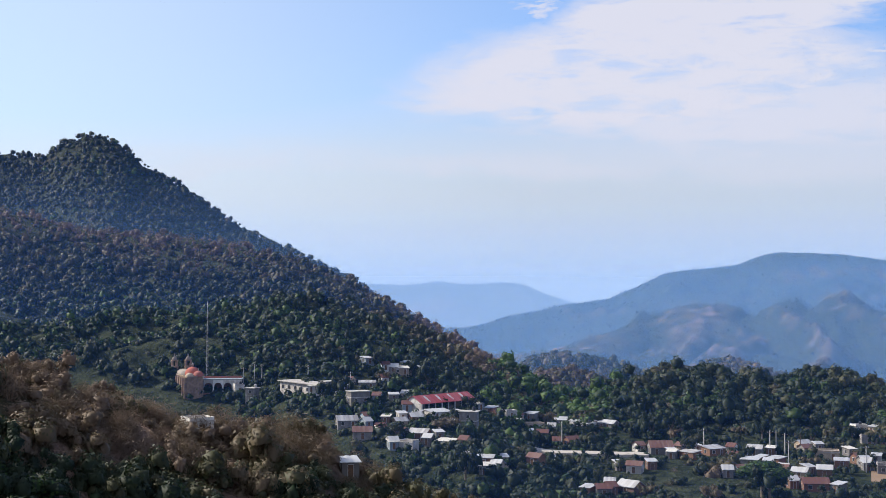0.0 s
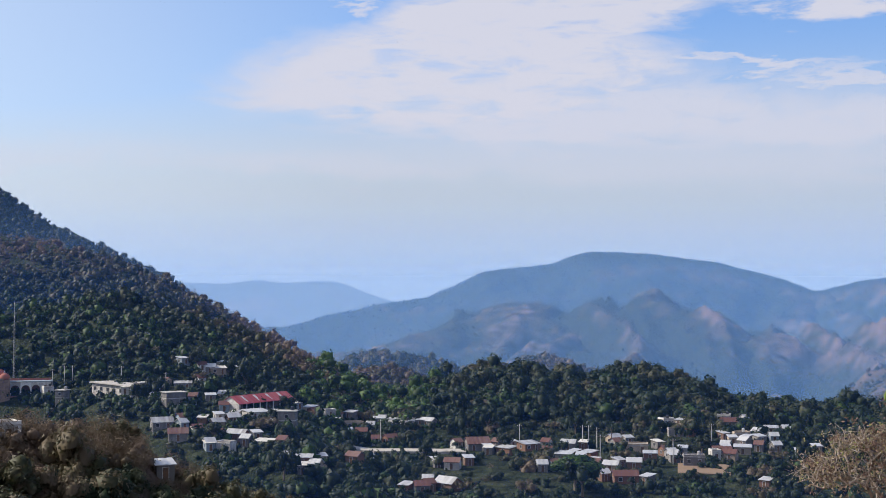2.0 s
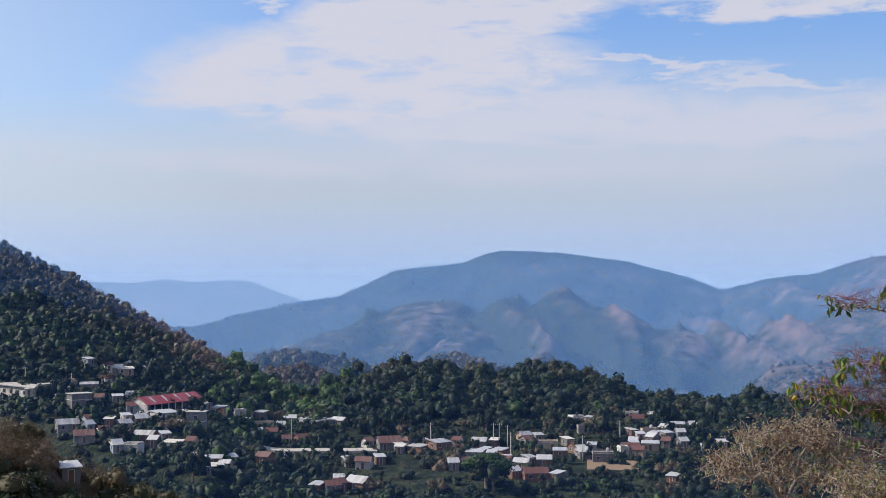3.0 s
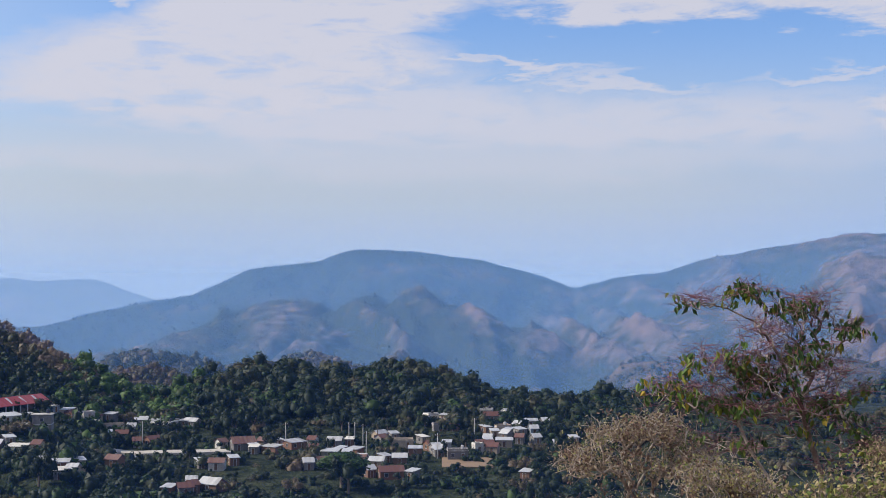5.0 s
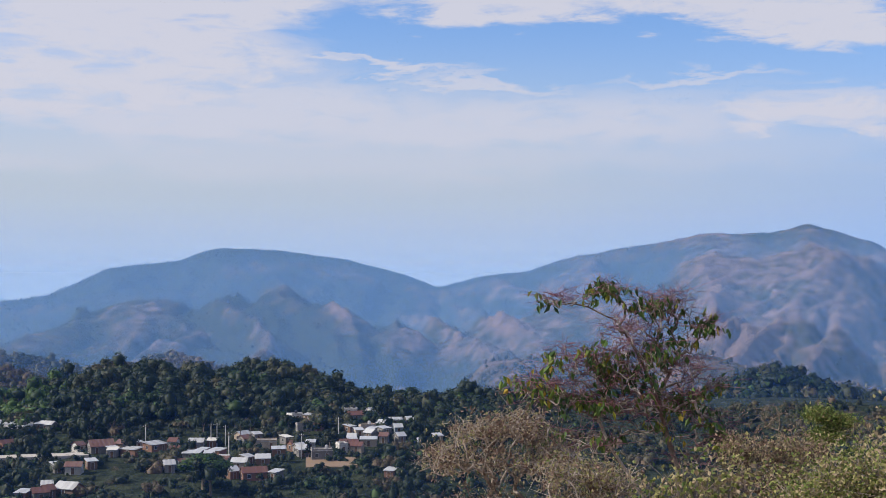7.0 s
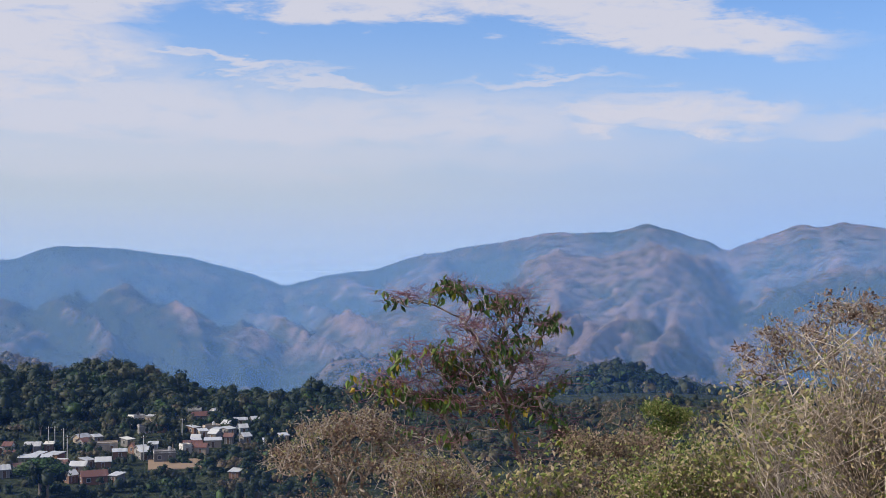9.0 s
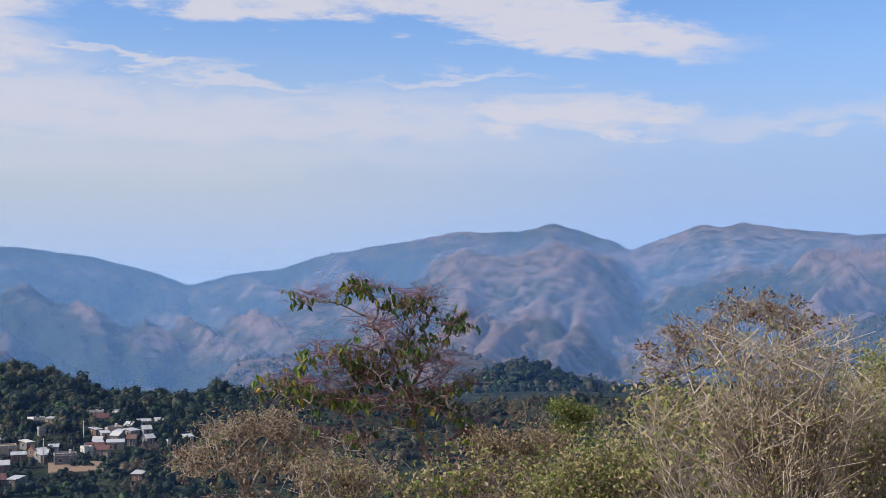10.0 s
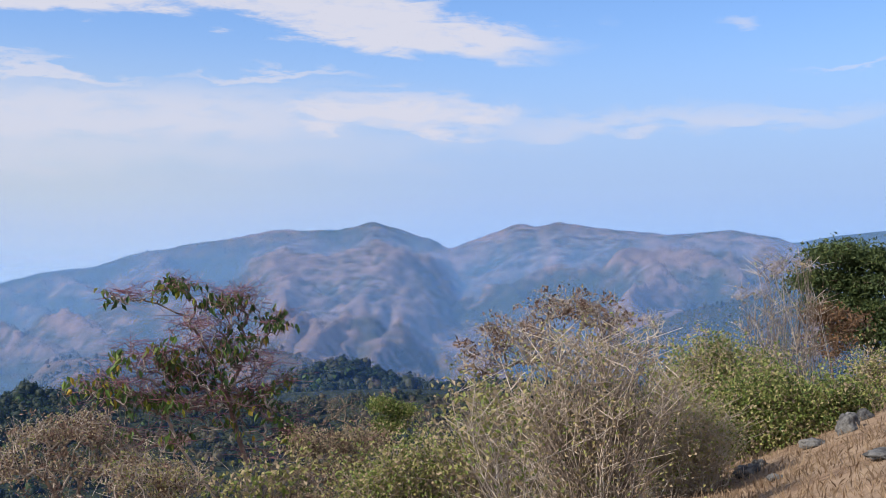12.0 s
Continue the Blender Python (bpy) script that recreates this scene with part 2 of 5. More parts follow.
def land(az, r):
    """Height of the ground and how bare it is, by heading in degrees and distance."""
    a = np.radians(az)
    x, y = r * np.sin(a), r * np.cos(a)
    # the camera's own hilltop
    edge = np.interp(az, (-180, 5, 24, 40, 50, 130, 180), (20, 9, 16, 18, 27, 40, 20))
    fall = np.interp(az, (-180, -60, 0, 40, 53, 57, 59, 63, 80, 180), (0.05, 0.12, 0.15, 0.14, 0.10, 0.09, 0.076, 0.05, 0.0, 0.05))
    own = -fall * np.minimum(r, edge) - 0.40 * np.maximum(r - edge, 0)
    own = own + 0.18 * wave(x, y, 6, 3) * np.clip(r / 8, 0, 1) + 1.6 * wave(x, y, 40, 8) * np.clip(r / 60, 0, 1)
    valley = -57 + 5 * wave(x, y, 130, 20, 3) - 115 * np.clip((r - 680) / 750, 0, 1) - 6 * np.clip((420 - r) / 200, 0, 1)
    valley = valley + 12 * np.clip((3 - az) / 10, 0, 1) * np.clip((r - 400) / 150, 0, 1)
    z = np.maximum(own, valley)
    bare = np.where(r < 60, 0.9, 0.15)
    for i, (name, d) in enumerate(RIDGES.items()):
        rc = along(az, d["far"], 1.0)
        top = EYE + rc * np.tan(np.radians(along(az, d["crest"], 0.18)))
        u = np.clip(1 - np.where(r < rc, (rc - r) / d["front"], (r - rc) / d["back"]), 0, 1)
        grow = np.sin(u * np.pi / 2) if d["power"] < 0.9 else u
        foot = np.minimum(valley, d["foot"] + 20)
        body = foot + np.maximum(top - foot, 0) * grow ** d["power"]
        calm = np.clip((1 - u) * 3.0, 0, 1) * np.clip(u * 6, 0, 1)
        size = 6 * d["rough"] + 20
        if d.get("spurs"):
            # spurs and gullies run down the face, bending to either side
            run = rc - r
            side = a * 2600 + run * 0.30 * wave(x, y, 900, 140 + i, 2) + 70 * wave(x, y, 260, 150 + i, 3)
            cut = wave(side, run * 0.26, d["spurs"], 40 + 7 * i, 5, 0.52, True) - 0.60
            size = 120
        else:
            cut = wave(x + 0.35 * size * wave(x, y, size * 1.3, 140 + i, 2), y, size, 40 + 7 * i, 5, 0.55, True) - 0.62
        body = body + d["rough"] * cut * calm * 1.5 + 0.13 * d["rough"] * wave(x, y, size * 0.3, 90 + i, 4, 0.6) * np.clip(u * 6, 0, 1) * np.clip((1 - u) * 12 + 0.3, 0, 1)
        u = np.where(top > foot, u, 0)
        bare = np.where((body > z) & (u > 0), BARE[name] + (1.3 if d.get("spurs") else 0.5) * cut * calm + (0.014 * (np.clip(az, 10, 45) - 30) if name == "blue_range" else 0), bare)
        z = np.where(u > 0, np.maximum(z, body), z)
    return x, y, z, bare


BARE = {"scrub_slope": 0.6, "wooded_hill": 0.08, "pointed_peak": 0.15, "green_mound": 0.1, "brown_knob": 0.6, "low_hill_a": 0.35, "low_hill_b": 0.5, "green_knoll": 0.1,
        "dry_ridge": 0.42, "side_ridge": 0.26, "blue_range": 0.31, "front_spur": 0.22, "far_range": 0.15}


def sheet(name, verts, faces, mat, floats=None, smooth=True):
    """A mesh object from arrays of places and of corners (all faces alike)."""
    me = bpy.data.meshes.new(name)
    verts, faces = np.asarray(verts, np.float32), np.asarray(faces, np.int32)
    n, c = faces.shape
    me.vertices.add(len(verts))
    me.vertices.foreach_set("co", verts.ravel())
    me.loops.add(n * c)
    me.loops.foreach_set("vertex_index", faces.ravel())
    me.polygons.add(n)
    me.polygons.foreach_set("loop_start", np.arange(0, n * c, c, dtype=np.int32))
    me.polygons.foreach_set("use_smooth", np.full(n, smooth))
    me.update(calc_edges=True)
    for key, values in (floats or {}).items():
        me.attributes.new(key, "FLOAT", "POINT").data.foreach_set("value", np.asarray(values, np.float32))
    me.materials.append(mat)
    me.validate()
    return me


def build_ground():
    az = np.concatenate([np.arange(-24, 68, 0.22), np.arange(68, 336, 4.0)])
    r = np.concatenate([[0.001], np.geomspace(0.8, 120, 120), np.linspace(123, 700, 115), np.geomspace(708, 1300, 50), np.linspace(1312, 3350, 150), np.geomspace(3380, 4900, 30)])
    A, Q = np.meshgrid(az, r)
    x, y, z, bare = land(np.where(A > 200, A - 360, A), Q)
    z[0] = z[0].mean()
    nr, na = A.shape
    i, j = np.meshgrid(np.arange(nr - 1), np.arange(na), indexing="ij")
    k = (j + 1) % na
    faces = np.stack([i * na + j, i * na + k, (i + 1) * na + k, (i + 1) * na + j], -1).reshape(-1, 4)
    far = np.clip((Q - 60) / 90, 0, 1)
    me = sheet("ground", np.stack([x, y, z], -1).reshape(-1, 3), faces, MAT_GROUND, {"bare": bare.ravel(), "far": far.ravel()})
    tagged(new("ground", me), "hilly ground of dry grass, scrub and wooded slopes", "terrain", kind="structure")


build_ground()


# ---- haze over the valleys, imitated by tinted sheets ----
def haze_tint_material(alpha, low, high, colour):
    # bluish diffuse colour standing in for lit air, thinning with height
    m, k, out = material("haze_tint")
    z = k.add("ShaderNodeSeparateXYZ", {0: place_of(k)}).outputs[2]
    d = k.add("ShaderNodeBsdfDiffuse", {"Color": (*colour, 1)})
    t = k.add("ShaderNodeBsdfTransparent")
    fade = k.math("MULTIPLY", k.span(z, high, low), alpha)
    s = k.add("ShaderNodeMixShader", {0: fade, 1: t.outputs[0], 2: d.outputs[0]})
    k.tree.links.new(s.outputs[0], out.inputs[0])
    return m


def haze_sheet(r, foot, alpha, low, high, colour):
    """A slanting tinted sheet that imitates haze; upward normals light it evenly from above."""
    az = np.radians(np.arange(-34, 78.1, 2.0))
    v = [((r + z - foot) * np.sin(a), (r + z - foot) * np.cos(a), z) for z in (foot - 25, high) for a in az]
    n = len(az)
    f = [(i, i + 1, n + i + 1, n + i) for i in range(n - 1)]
    me = sheet("haze_sheet", v, f, haze_tint_material(alpha, low, high, colour))
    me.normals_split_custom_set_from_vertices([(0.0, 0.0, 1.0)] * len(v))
    ob = tagged(new("haze_sheet", me), "see-through bluish sheet imitating haze over the valley", "haze", kind="structure")
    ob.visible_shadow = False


# sheet colours: NEAR puts blue into nearby darks, BLUE and PALE veil the ranges
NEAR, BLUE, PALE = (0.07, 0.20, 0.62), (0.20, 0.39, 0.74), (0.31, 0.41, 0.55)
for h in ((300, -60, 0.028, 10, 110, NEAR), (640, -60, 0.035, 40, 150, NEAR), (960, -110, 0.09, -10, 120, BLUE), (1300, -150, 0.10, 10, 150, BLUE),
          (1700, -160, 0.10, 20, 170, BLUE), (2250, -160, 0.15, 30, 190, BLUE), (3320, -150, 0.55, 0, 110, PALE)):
    haze_sheet(*h)


# ---- where the houses stand: heading, height of the foot (degrees), width and height (half-milliradians), style ----
# styles: 0 pale flat roof, 1 low metal roof, 2 metal gable, 3 red gable, 4 two storeys of grey block
HOUSE_ROWS = [
    [(-10.9, -6.7, 60, 14, 0), (-9.1, -4.77, 22, 22, 0), (-8.5, -5.17, 24, 32, 4), (-5.1, -4.72, 35, 23, 4), (-4.4, -4.50, 18, 10, 1), (-4.3, -6.27, 48, 16, 2), (-4.2, -8.45, 22, 11, 1), (-3.8, -5.24, 48, 27, 4), (-3.6, -6.78, 44, 18, 3), (-3.4, -3.49, 24, 8, 1), (-3.4, -4.56, 39, 14, 1), (-2.2, -5.10, 23, 9, 1), (-2.2, -3.85, 22, 9, 2)],
    [(-1.9, -3.91, 36, 11, 1), (-1.9, -6.30, 30, 15, 2), (-1.6, -5.56, 23, 14, 3), (-1.5, -7.28, 38, 15, 0), (-1.2, -6.10, 30, 19, 2), (-1.0, -6.86, 46, 15, 2), (-0.2, -5.95, 53, 20, 1), (0.2, -7.23, 44, 20, 1), (1.2, -6.43, 42, 42, 4), (1.9, -8.33, 25, 12, 1), (1.9, -8.02, 42, 19, 1), (2.2, -5.70, 27, 15, 1), (3.0, -5.85, 30, 15, 0), (4.0, -5.91, 27, 11, 1), (4.1, -6.40, 44, 19, 0)],
    [(4.2, -7.95, 34, 16, 3), (4.5, -6.79, 27, 23, 3), (5.3, -6.17, 27, 15, 1), (5.8, -7.05, 32, 19, 3), (6.3, -6.33, 49, 16, 0), (7.2, -9.23, 34, 18, 3), (7.5, -6.28, 34, 16, 2), (8.4, -9.10, 51, 20, 2), (8.6, -8.15, 36, 11, 3), (9.7, -7.29, 53, 16, 3), (11.0, -7.50, 42, 18, 1), (12.0, -7.30, 44, 17, 1), (12.6, -8.22, 24, 10, 2)],
    [(13.6, -7.75, 39, 12, 1), (13.8, -7.25, 33, 11, 2), (14.7, -7.66, 33, 11, 1), (15.8, -6.96, 30, 13, 2), (15.7, -8.20, 35, 20, 2), (16.3, -8.67, 57, 18, 3), (16.7, -8.05, 33, 23, 2), (16.8, -7.30, 53, 18, 0), (17.4, -7.64, 31, 15, 1), (18.1, -6.12, 30, 16, 0), (18.3, -7.56, 21, 15, 2), (18.5, -6.56, 34, 15, 0), (19.3, -7.80, 49, 27, 0)],
    [(20.2, -7.51, 21, 25, 0), (20.6, -5.91, 30, 14, 0), (20.9, -7.55, 27, 17, 3), (20.8, -6.14, 36, 13, 3), (21.4, -7.25, 38, 13, 1), (21.3, -6.65, 38, 17, 0), (21.5, -6.95, 23, 14, 2), (22.1, -7.10, 17, 12, 3), (22.1, -6.75, 25, 14, 1), (22.4, -8.68, 19, 14, 1), (22.6, -6.35, 30, 12, 1), (22.7, -6.70, 19, 14, 2), (22.8, -7.11, 13, 10, 2), (23.8, -7.31, 15, 9, 1), (24.5, -7.09, 13, 7, 1)],
]
PX = 2245.0


def site(az, el, near=120.0, far=900.0):
    """The first place along a heading whose ground stands at that height: x, y, z, distance."""
    r = np.linspace(near, far, 800)
    x, y, z, _ = land(np.full(800, az), r)
    i = int(np.argmax(np.degrees(np.arctan((z - EYE) / r)) >= el))
    return float(x[i]), float(y[i]), float(z[i]), float(r[i])


def spot(az, r):
    x, y, z, _ = land(np.array([float(az)]), np.array([float(r)]))
    return Vector((float(x[0]), float(y[0]), float(z[0])))


SITES = [(row, site(row[0], row[1])) for rows in HOUSE_ROWS for row in rows]
KEEP = [(row[0], row[1] + 0.013 * row[3], row[2] / PX * 17.0, s[3]) for row, s in SITES if row[0] > -10]
KEEP += [(a, e + 0.1, half, site(a, e)[3]) for a, e, half in ((-11.3, -5.3, 1.3), (-9.8, -4.5, 0.7), (-6.1, -4.75, 1.2), (-0.1, -5.6, 1.7), (6.4, -7.4, 2.4), (19.5, -8.15, 1.2))]


def clear_view(az, r, z, size):
    """Trees before a house or a yard stay low enough to leave it in view."""
    size = size.copy()
    for a, e, half, far in KEEP:
        m = (np.abs(az - a) < half + np.degrees(0.6 * size / r)) & (r < far + 4) & (r > far - 70)
        top = (np.tan(np.radians(e)) * r + EYE - z) / 1.35
        size = np.where(m & (size > top), top, size)
    return size


# ---- woods ----
def ico(level):
    bm = bmesh.new()
    bmesh.ops.create_icosphere(bm, subdivisions=level, radius=1)
    v = np.array([q.co[:] for q in bm.verts])
    f = np.array([[q.index for q in t.verts] for t in bm.faces])
    bm.free()
    return v, f


def leafy_crown(seed, level=1, lobes=4, leaves=60, size=0.2, flat=0.8, core=0.5):
    """A crown of radius about 1: uneven rounded lobes roughened by sprays of leaves. Triangles."""
    rs = np.random.RandomState(seed)
    V, F, base = [], [], 0
    mid = rs.randn(lobes, 3) * (0.40, 0.40, 0.22) if lobes > 1 else np.zeros((1, 3))
    big = 0.40 + 0.26 * rs.rand(lobes) if lobes > 1 else np.array([0.85])
    for c, g in zip(mid, big):
        v, f = ico(level)
        f = f[v[f].mean(1)[:, 2] > -0.45]
        v = v * (g * (core + 0.42 * rs.rand(len(v))))[:, None] + c
        V.append(v), F.append(f + base)
        base += len(v)
    # sprays of leaves, lying along the lobes and over their tops
    w = rs.randint(lobes, size=leaves)
    d = rs.randn(leaves, 3) + (0, 0, 0.35)
    d /= np.linalg.norm(d, axis=1)[:, None]
    c = mid[w] + d * (big[w] * (core + 0.12 + 0.34 * rs.rand(leaves)))[:, None]
    n = d + 0.3 * rs.randn(leaves, 3)
    n /= np.linalg.norm(n, axis=1)[:, None]
    p = np.cross(n, rs.randn(leaves, 3))
    p /= np.linalg.norm(p, axis=1)[:, None]
    q = np.cross(n, p)
    z = size * (0.7 + 0.8 * rs.rand(leaves, 1))
    V.append(np.stack([c + p * z * 1.1, c - p * z * 0.7 + q * z, c - p * z * 0.7 - q * z], 1).reshape(-1, 3))
    F.append(base + np.arange(leaves * 3).reshape(-1, 3))
    v = np.concatenate(V)
    v[:, 2] = v[:, 2] * flat + 0.6
    return v, np.concatenate(F)


def far_crown(seed):
    """A far tree: a handful of leaf masses. Triangles."""
    rs = np.random.RandomState(300 + seed)
    d = rs.randn(7, 3)
    d /= np.linalg.norm(d, axis=1)[:, None]
    d[:, 2] = np.abs(d[:, 2])
    v = (d * 0.6)[:, None, :] + rs.randn(7, 3, 3) * 0.42
    return v.reshape(-1, 3) + (0, 0, 0.15), np.arange(21).reshape(-1, 3)


def bare_crown(seed, twigs=90, thin=0.02):
    """A leafless crown: a few stems and a cloud of fine twigs, as thin blades. Triangles."""
    rs = np.random.RandomState(seed)
    tips = rs.randn(twigs, 3)
    tips /= np.linalg.norm(tips, axis=1)[:, None]
    tips *= (0.5 + 0.5 * rs.rand(twigs) ** 0.5)[:, None]
    tips = tips * (0.85, 0.85, 0.7) + (0, 0, 0.75)
    long = rs.rand(twigs) < 0.05
    start = np.where(long[:, None], tips * (0.2, 0.2, 0.1), tips - (tips - (0, 0, 0.45)) * 0.22 + rs.randn(twigs, 3) * 0.20)
    side = np.cross(tips - start, rs.randn(twigs, 3))
    side /= np.linalg.norm(side, axis=1)[:, None]
    w = (thin * (0.7 + 0.8 * rs.rand(twigs)) * np.where(long, 1.7, 1.0))[:, None]
    v = np.stack([start - side * w, start + side * w, tips], 1).reshape(-1, 3)
    return v, np.arange(twigs * 3).reshape(-1, 3)


def grove(name, label, kinds, x, y, z, size, shade, seed):
    """Many trees as one mesh; kinds: crown shapes, chosen per tree by its shade."""
    rs = np.random.RandomState(seed)
    V, F, S, base = [], [], [], 0
    pick = np.array([rs.randint(len(kinds["leafy"])) if s > 0.3 or rs.rand() < 0.5 else len(kinds["leafy"]) + rs.randint(len(kinds["bare"])) for s in shade])
    shapes = kinds["leafy"] + kinds["bare"]
    for t, (v, f) in enumerate(shapes):
        m = np.where(pick == t)[0]
        if not len(m):
            continue
        a = rs.rand(len(m)) * 6.283
        s = size[m]
        tall = s * (0.8 + 0.5 * rs.rand(len(m)))
        ca, sa = np.cos(a) * s, np.sin(a) * s
        P = np.stack([ca[:, None] * v[:, 0] - sa[:, None] * v[:, 1] + x[m, None], sa[:, None] * v[:, 0] + ca[:, None] * v[:, 1] + y[m, None], tall[:, None] * v[:, 2] + z[m, None]], -1)
        V.append(P.reshape(-1, 3))
        F.append((f[None] + (base + np.arange(len(m)) * len(v))[:, None, None]).reshape(-1, 3))
        S.append(np.repeat(shade[m], len(v)))
        base += len(m) * len(v)
    me = sheet(name, np.concatenate(V), np.concatenate(F), MAT_WOODS, {"shade": np.concatenate(S)})
    return tagged(new(name, me), label, "woods", kind="stuff")


SMALL = {"leafy": [leafy_crown(i, 1, 4, 170, 0.095, 0.9, 0.58) for i in range(8)], "bare": [bare_crown(i, 120, 0.028) for i in range(4)]}
MIDDLE = {"leafy": [leafy_crown(i + 60, 1, 2, 46, 0.16, 0.95, 0.75) for i in range(8)], "bare": [bare_crown(i + 60, 70, 0.04) for i in range(4)]}
TINY = {"leafy": [leafy_crown(i + 20, 1, 1, 24, 0.22, 0.9, 0.72) for i in range(6)], "bare": [bare_crown(i + 9, 50, 0.05) for i in range(3)]}
SPECK = {"leafy": [far_crown(i) for i in range(5)], "bare": [far_crown(9)]}
LARGE = {"leafy": [leafy_crown(i + 40, 1, 9, 1000, 0.045, 1.0, 0.30) for i in range(6)], "bare": [bare_crown(i + 30, 640, 0.011) for i in range(6)]}


def scatter(az0, az1, r0, r1, gap, seed):
    rs = np.random.RandomState(seed)
    n = int(radians(az1 - az0) * (r1 * r1 - r0 * r0) / 2 / (gap * gap))
    return az0 + (az1 - az0) * rs.rand(n), np.sqrt(r0 * r0 + (r1 * r1 - r0 * r0) * rs.rand(n)), rs


def crest_of(name, az):
    return along(az, RIDGES[name]["far"], 1.0)


def wood_on(name, ridge, az0, az1, before, behind, gap, size, dry_or_sunlit, label, kinds, seed):
    """Trees on the near face of a ridge. dryness(az, x, y, z, u) gives each one's shade."""
    r0, r1 = (crest_of(ridge, np.array([az0, az1])).min() - before), crest_of(ridge, np.array([az0, az1])).max() + behind
    az, r, rs = scatter(az0, az1, r0, r1, gap, seed)
    rc = crest_of(ridge, az)
    ok = (r > rc - before) & (r < rc + behind)
    az, r, rc = az[ok], r[ok], rc[ok]
    x, y, z, _ = land(az, r)
    # only the mound's left trees reach the brightest green, painted as sunlit
    shade = np.clip(dry_or_sunlit(az, x, y, z, (rc - r) / before) + 0.13 * rs.randn(len(az)), 0, np.where((az < 10) & (ridge == "green_mound"), 1.0, 0.88))
    s = size * (0.6 + 1.0 * rs.rand(len(az)) ** 2.2)
    s = np.where(shade < 0.3, s * 0.8, s)
    s = clear_view(az, r, z, s)
    m = (s > 0.6) & ((z + 1.4 * s - EYE) / r > -0.176)
    return grove(name, label, kinds, x[m], y[m], z[m] - 0.3 * s[m], s[m], shade[m], seed)


wood_on("hillside_woods", "wooded_hill", -22, 7, 330, 15, 4.8, 3.5,
        lambda az, x, y, z, u: 0.16 + 0.85 * np.clip(u * 1.7, 0, 1) + 0.34 * wave(x, y, 80, 61, 3) + 0.012 * (az + 10) - 0.35 * np.clip((az + 2) / 6, 0, 1), "dark green and dry brown woods covering a hillside", MIDDLE, 1)
wood_on("peak_woods", "pointed_peak", -21, -2, 380, 15, 4.9, 3.0,
        lambda az, x, y, z, u: 0.66 + 0.22 * wave(x, y, 140, 63, 3) - 0.12 * u, "dark green woods on a pointed hill", TINY, 2)
# left flank: greener trees, with the sun on them put into the colour
wood_on("mound_woods", "green_mound", 2, 29, 125, 25, 5.2, 4.6,
        lambda az, x, y, z, u: np.minimum(0.74 + 0.14 * wave(x, y, 60, 65, 3), 0.84) + 0.3 * np.clip((9.5 - az) / 3, 0, 1), "dense dark green trees covering a low mound", SMALL, 3)
for nm, ridge, a0, a1, bf, gp, sz, sh in (("knob_woods", "brown_knob", 1, 11, 130, 5.2, 3.6, 0.33), ("low_hill_woods", "low_hill_a", 1, 13, 170, 7.5, 4.2, 0.45),
                                          ("low_hill_woods", "low_hill_b", 9, 18, 150, 9, 4.5, 0.35), ("knoll_woods", "green_knoll", 29, 60, 190, 6.0, 3.8, 0.74), ("ridge_scrub", "dry_ridge", 22, 48, 330, 11, 2.6, 0.42), ("ridge_scrub", "side_ridge", 48, 66, 420, 11, 2.8, 0.5)):
    wood_on(nm, ridge, a0, a1, bf, 20, gp, sz, lambda az, x, y, z, u, sh=sh: sh + 0.3 * wave(x, y, 90, 67, 3), "scrubby trees on a distant low hill", TINY, len(ridge) + 11)
wood_on("slope_trees", "scrub_slope", -22, 4, 90, 12, 3.4, 3.7,
        lambda az, x, y, z, u: 0.18 + 0.85 * np.clip(u * 2.0 - 0.2, 0, 1) + 0.55 * wave(x, y, 26, 69, 3), "dry brown and green trees on a near slope", LARGE, 5)


def valley_wood(az0, az1, r0, r1, gap, label, seed, shade):
    az, r, rs = scatter(az0, az1, r0, r1, gap, seed)
    x, y, z, _ = land(az, r)
    s = clear_view(az, r, z, 1.6 + 2.6 * rs.rand(len(az)) ** 1.5)
    h = np.clip(shade + 0.34 * wave(x, y, 50, 71, 3) + 0.13 * rs.randn(len(az)), 0, 0.86)
    m = (s > 0.5) & ((z + 1.4 * s - EYE) / r > -0.176)
    grove("valley_trees", label, SMALL, x[m], y[m], z[m] - 0.3 * s[m], s[m], h[m], seed)


valley_wood(-12, 27, 310, 590, 7.3, "green trees and shrubs filling the valley among houses", 6, 0.73)
valley_wood(27, 48, 335, 640, 7.8, "scrubby green and brown trees on the falling ground", 7, 0.5)


def far_woods():
    """Thin woods and scrub over the faces of the far range."""
    az, r, rs = scatter(0, 64, 1450, 3080, 11.5, 91)
    x, y, z, bare = land(az, r)
    keep = rs.rand(len(az)) < np.clip(1.0 - 2.6 * (bare - 0.1) - 0.5 * wave(x, y, 160, 93, 4), 0.0, 1)
    x, y, z = x[keep], y[keep], z[keep]
    s = 1.3 + 1.6 * rs.rand(len(x)) ** 2
    grove("far_woods", "thin green and brown woods over far mountain slopes", SPECK, x, y, z, s, np.clip(0.58 + 0.3 * wave(x, y, 200, 95, 3) + 0.12 * rs.randn(len(x)), 0.31, 1), 92)


far_woods()


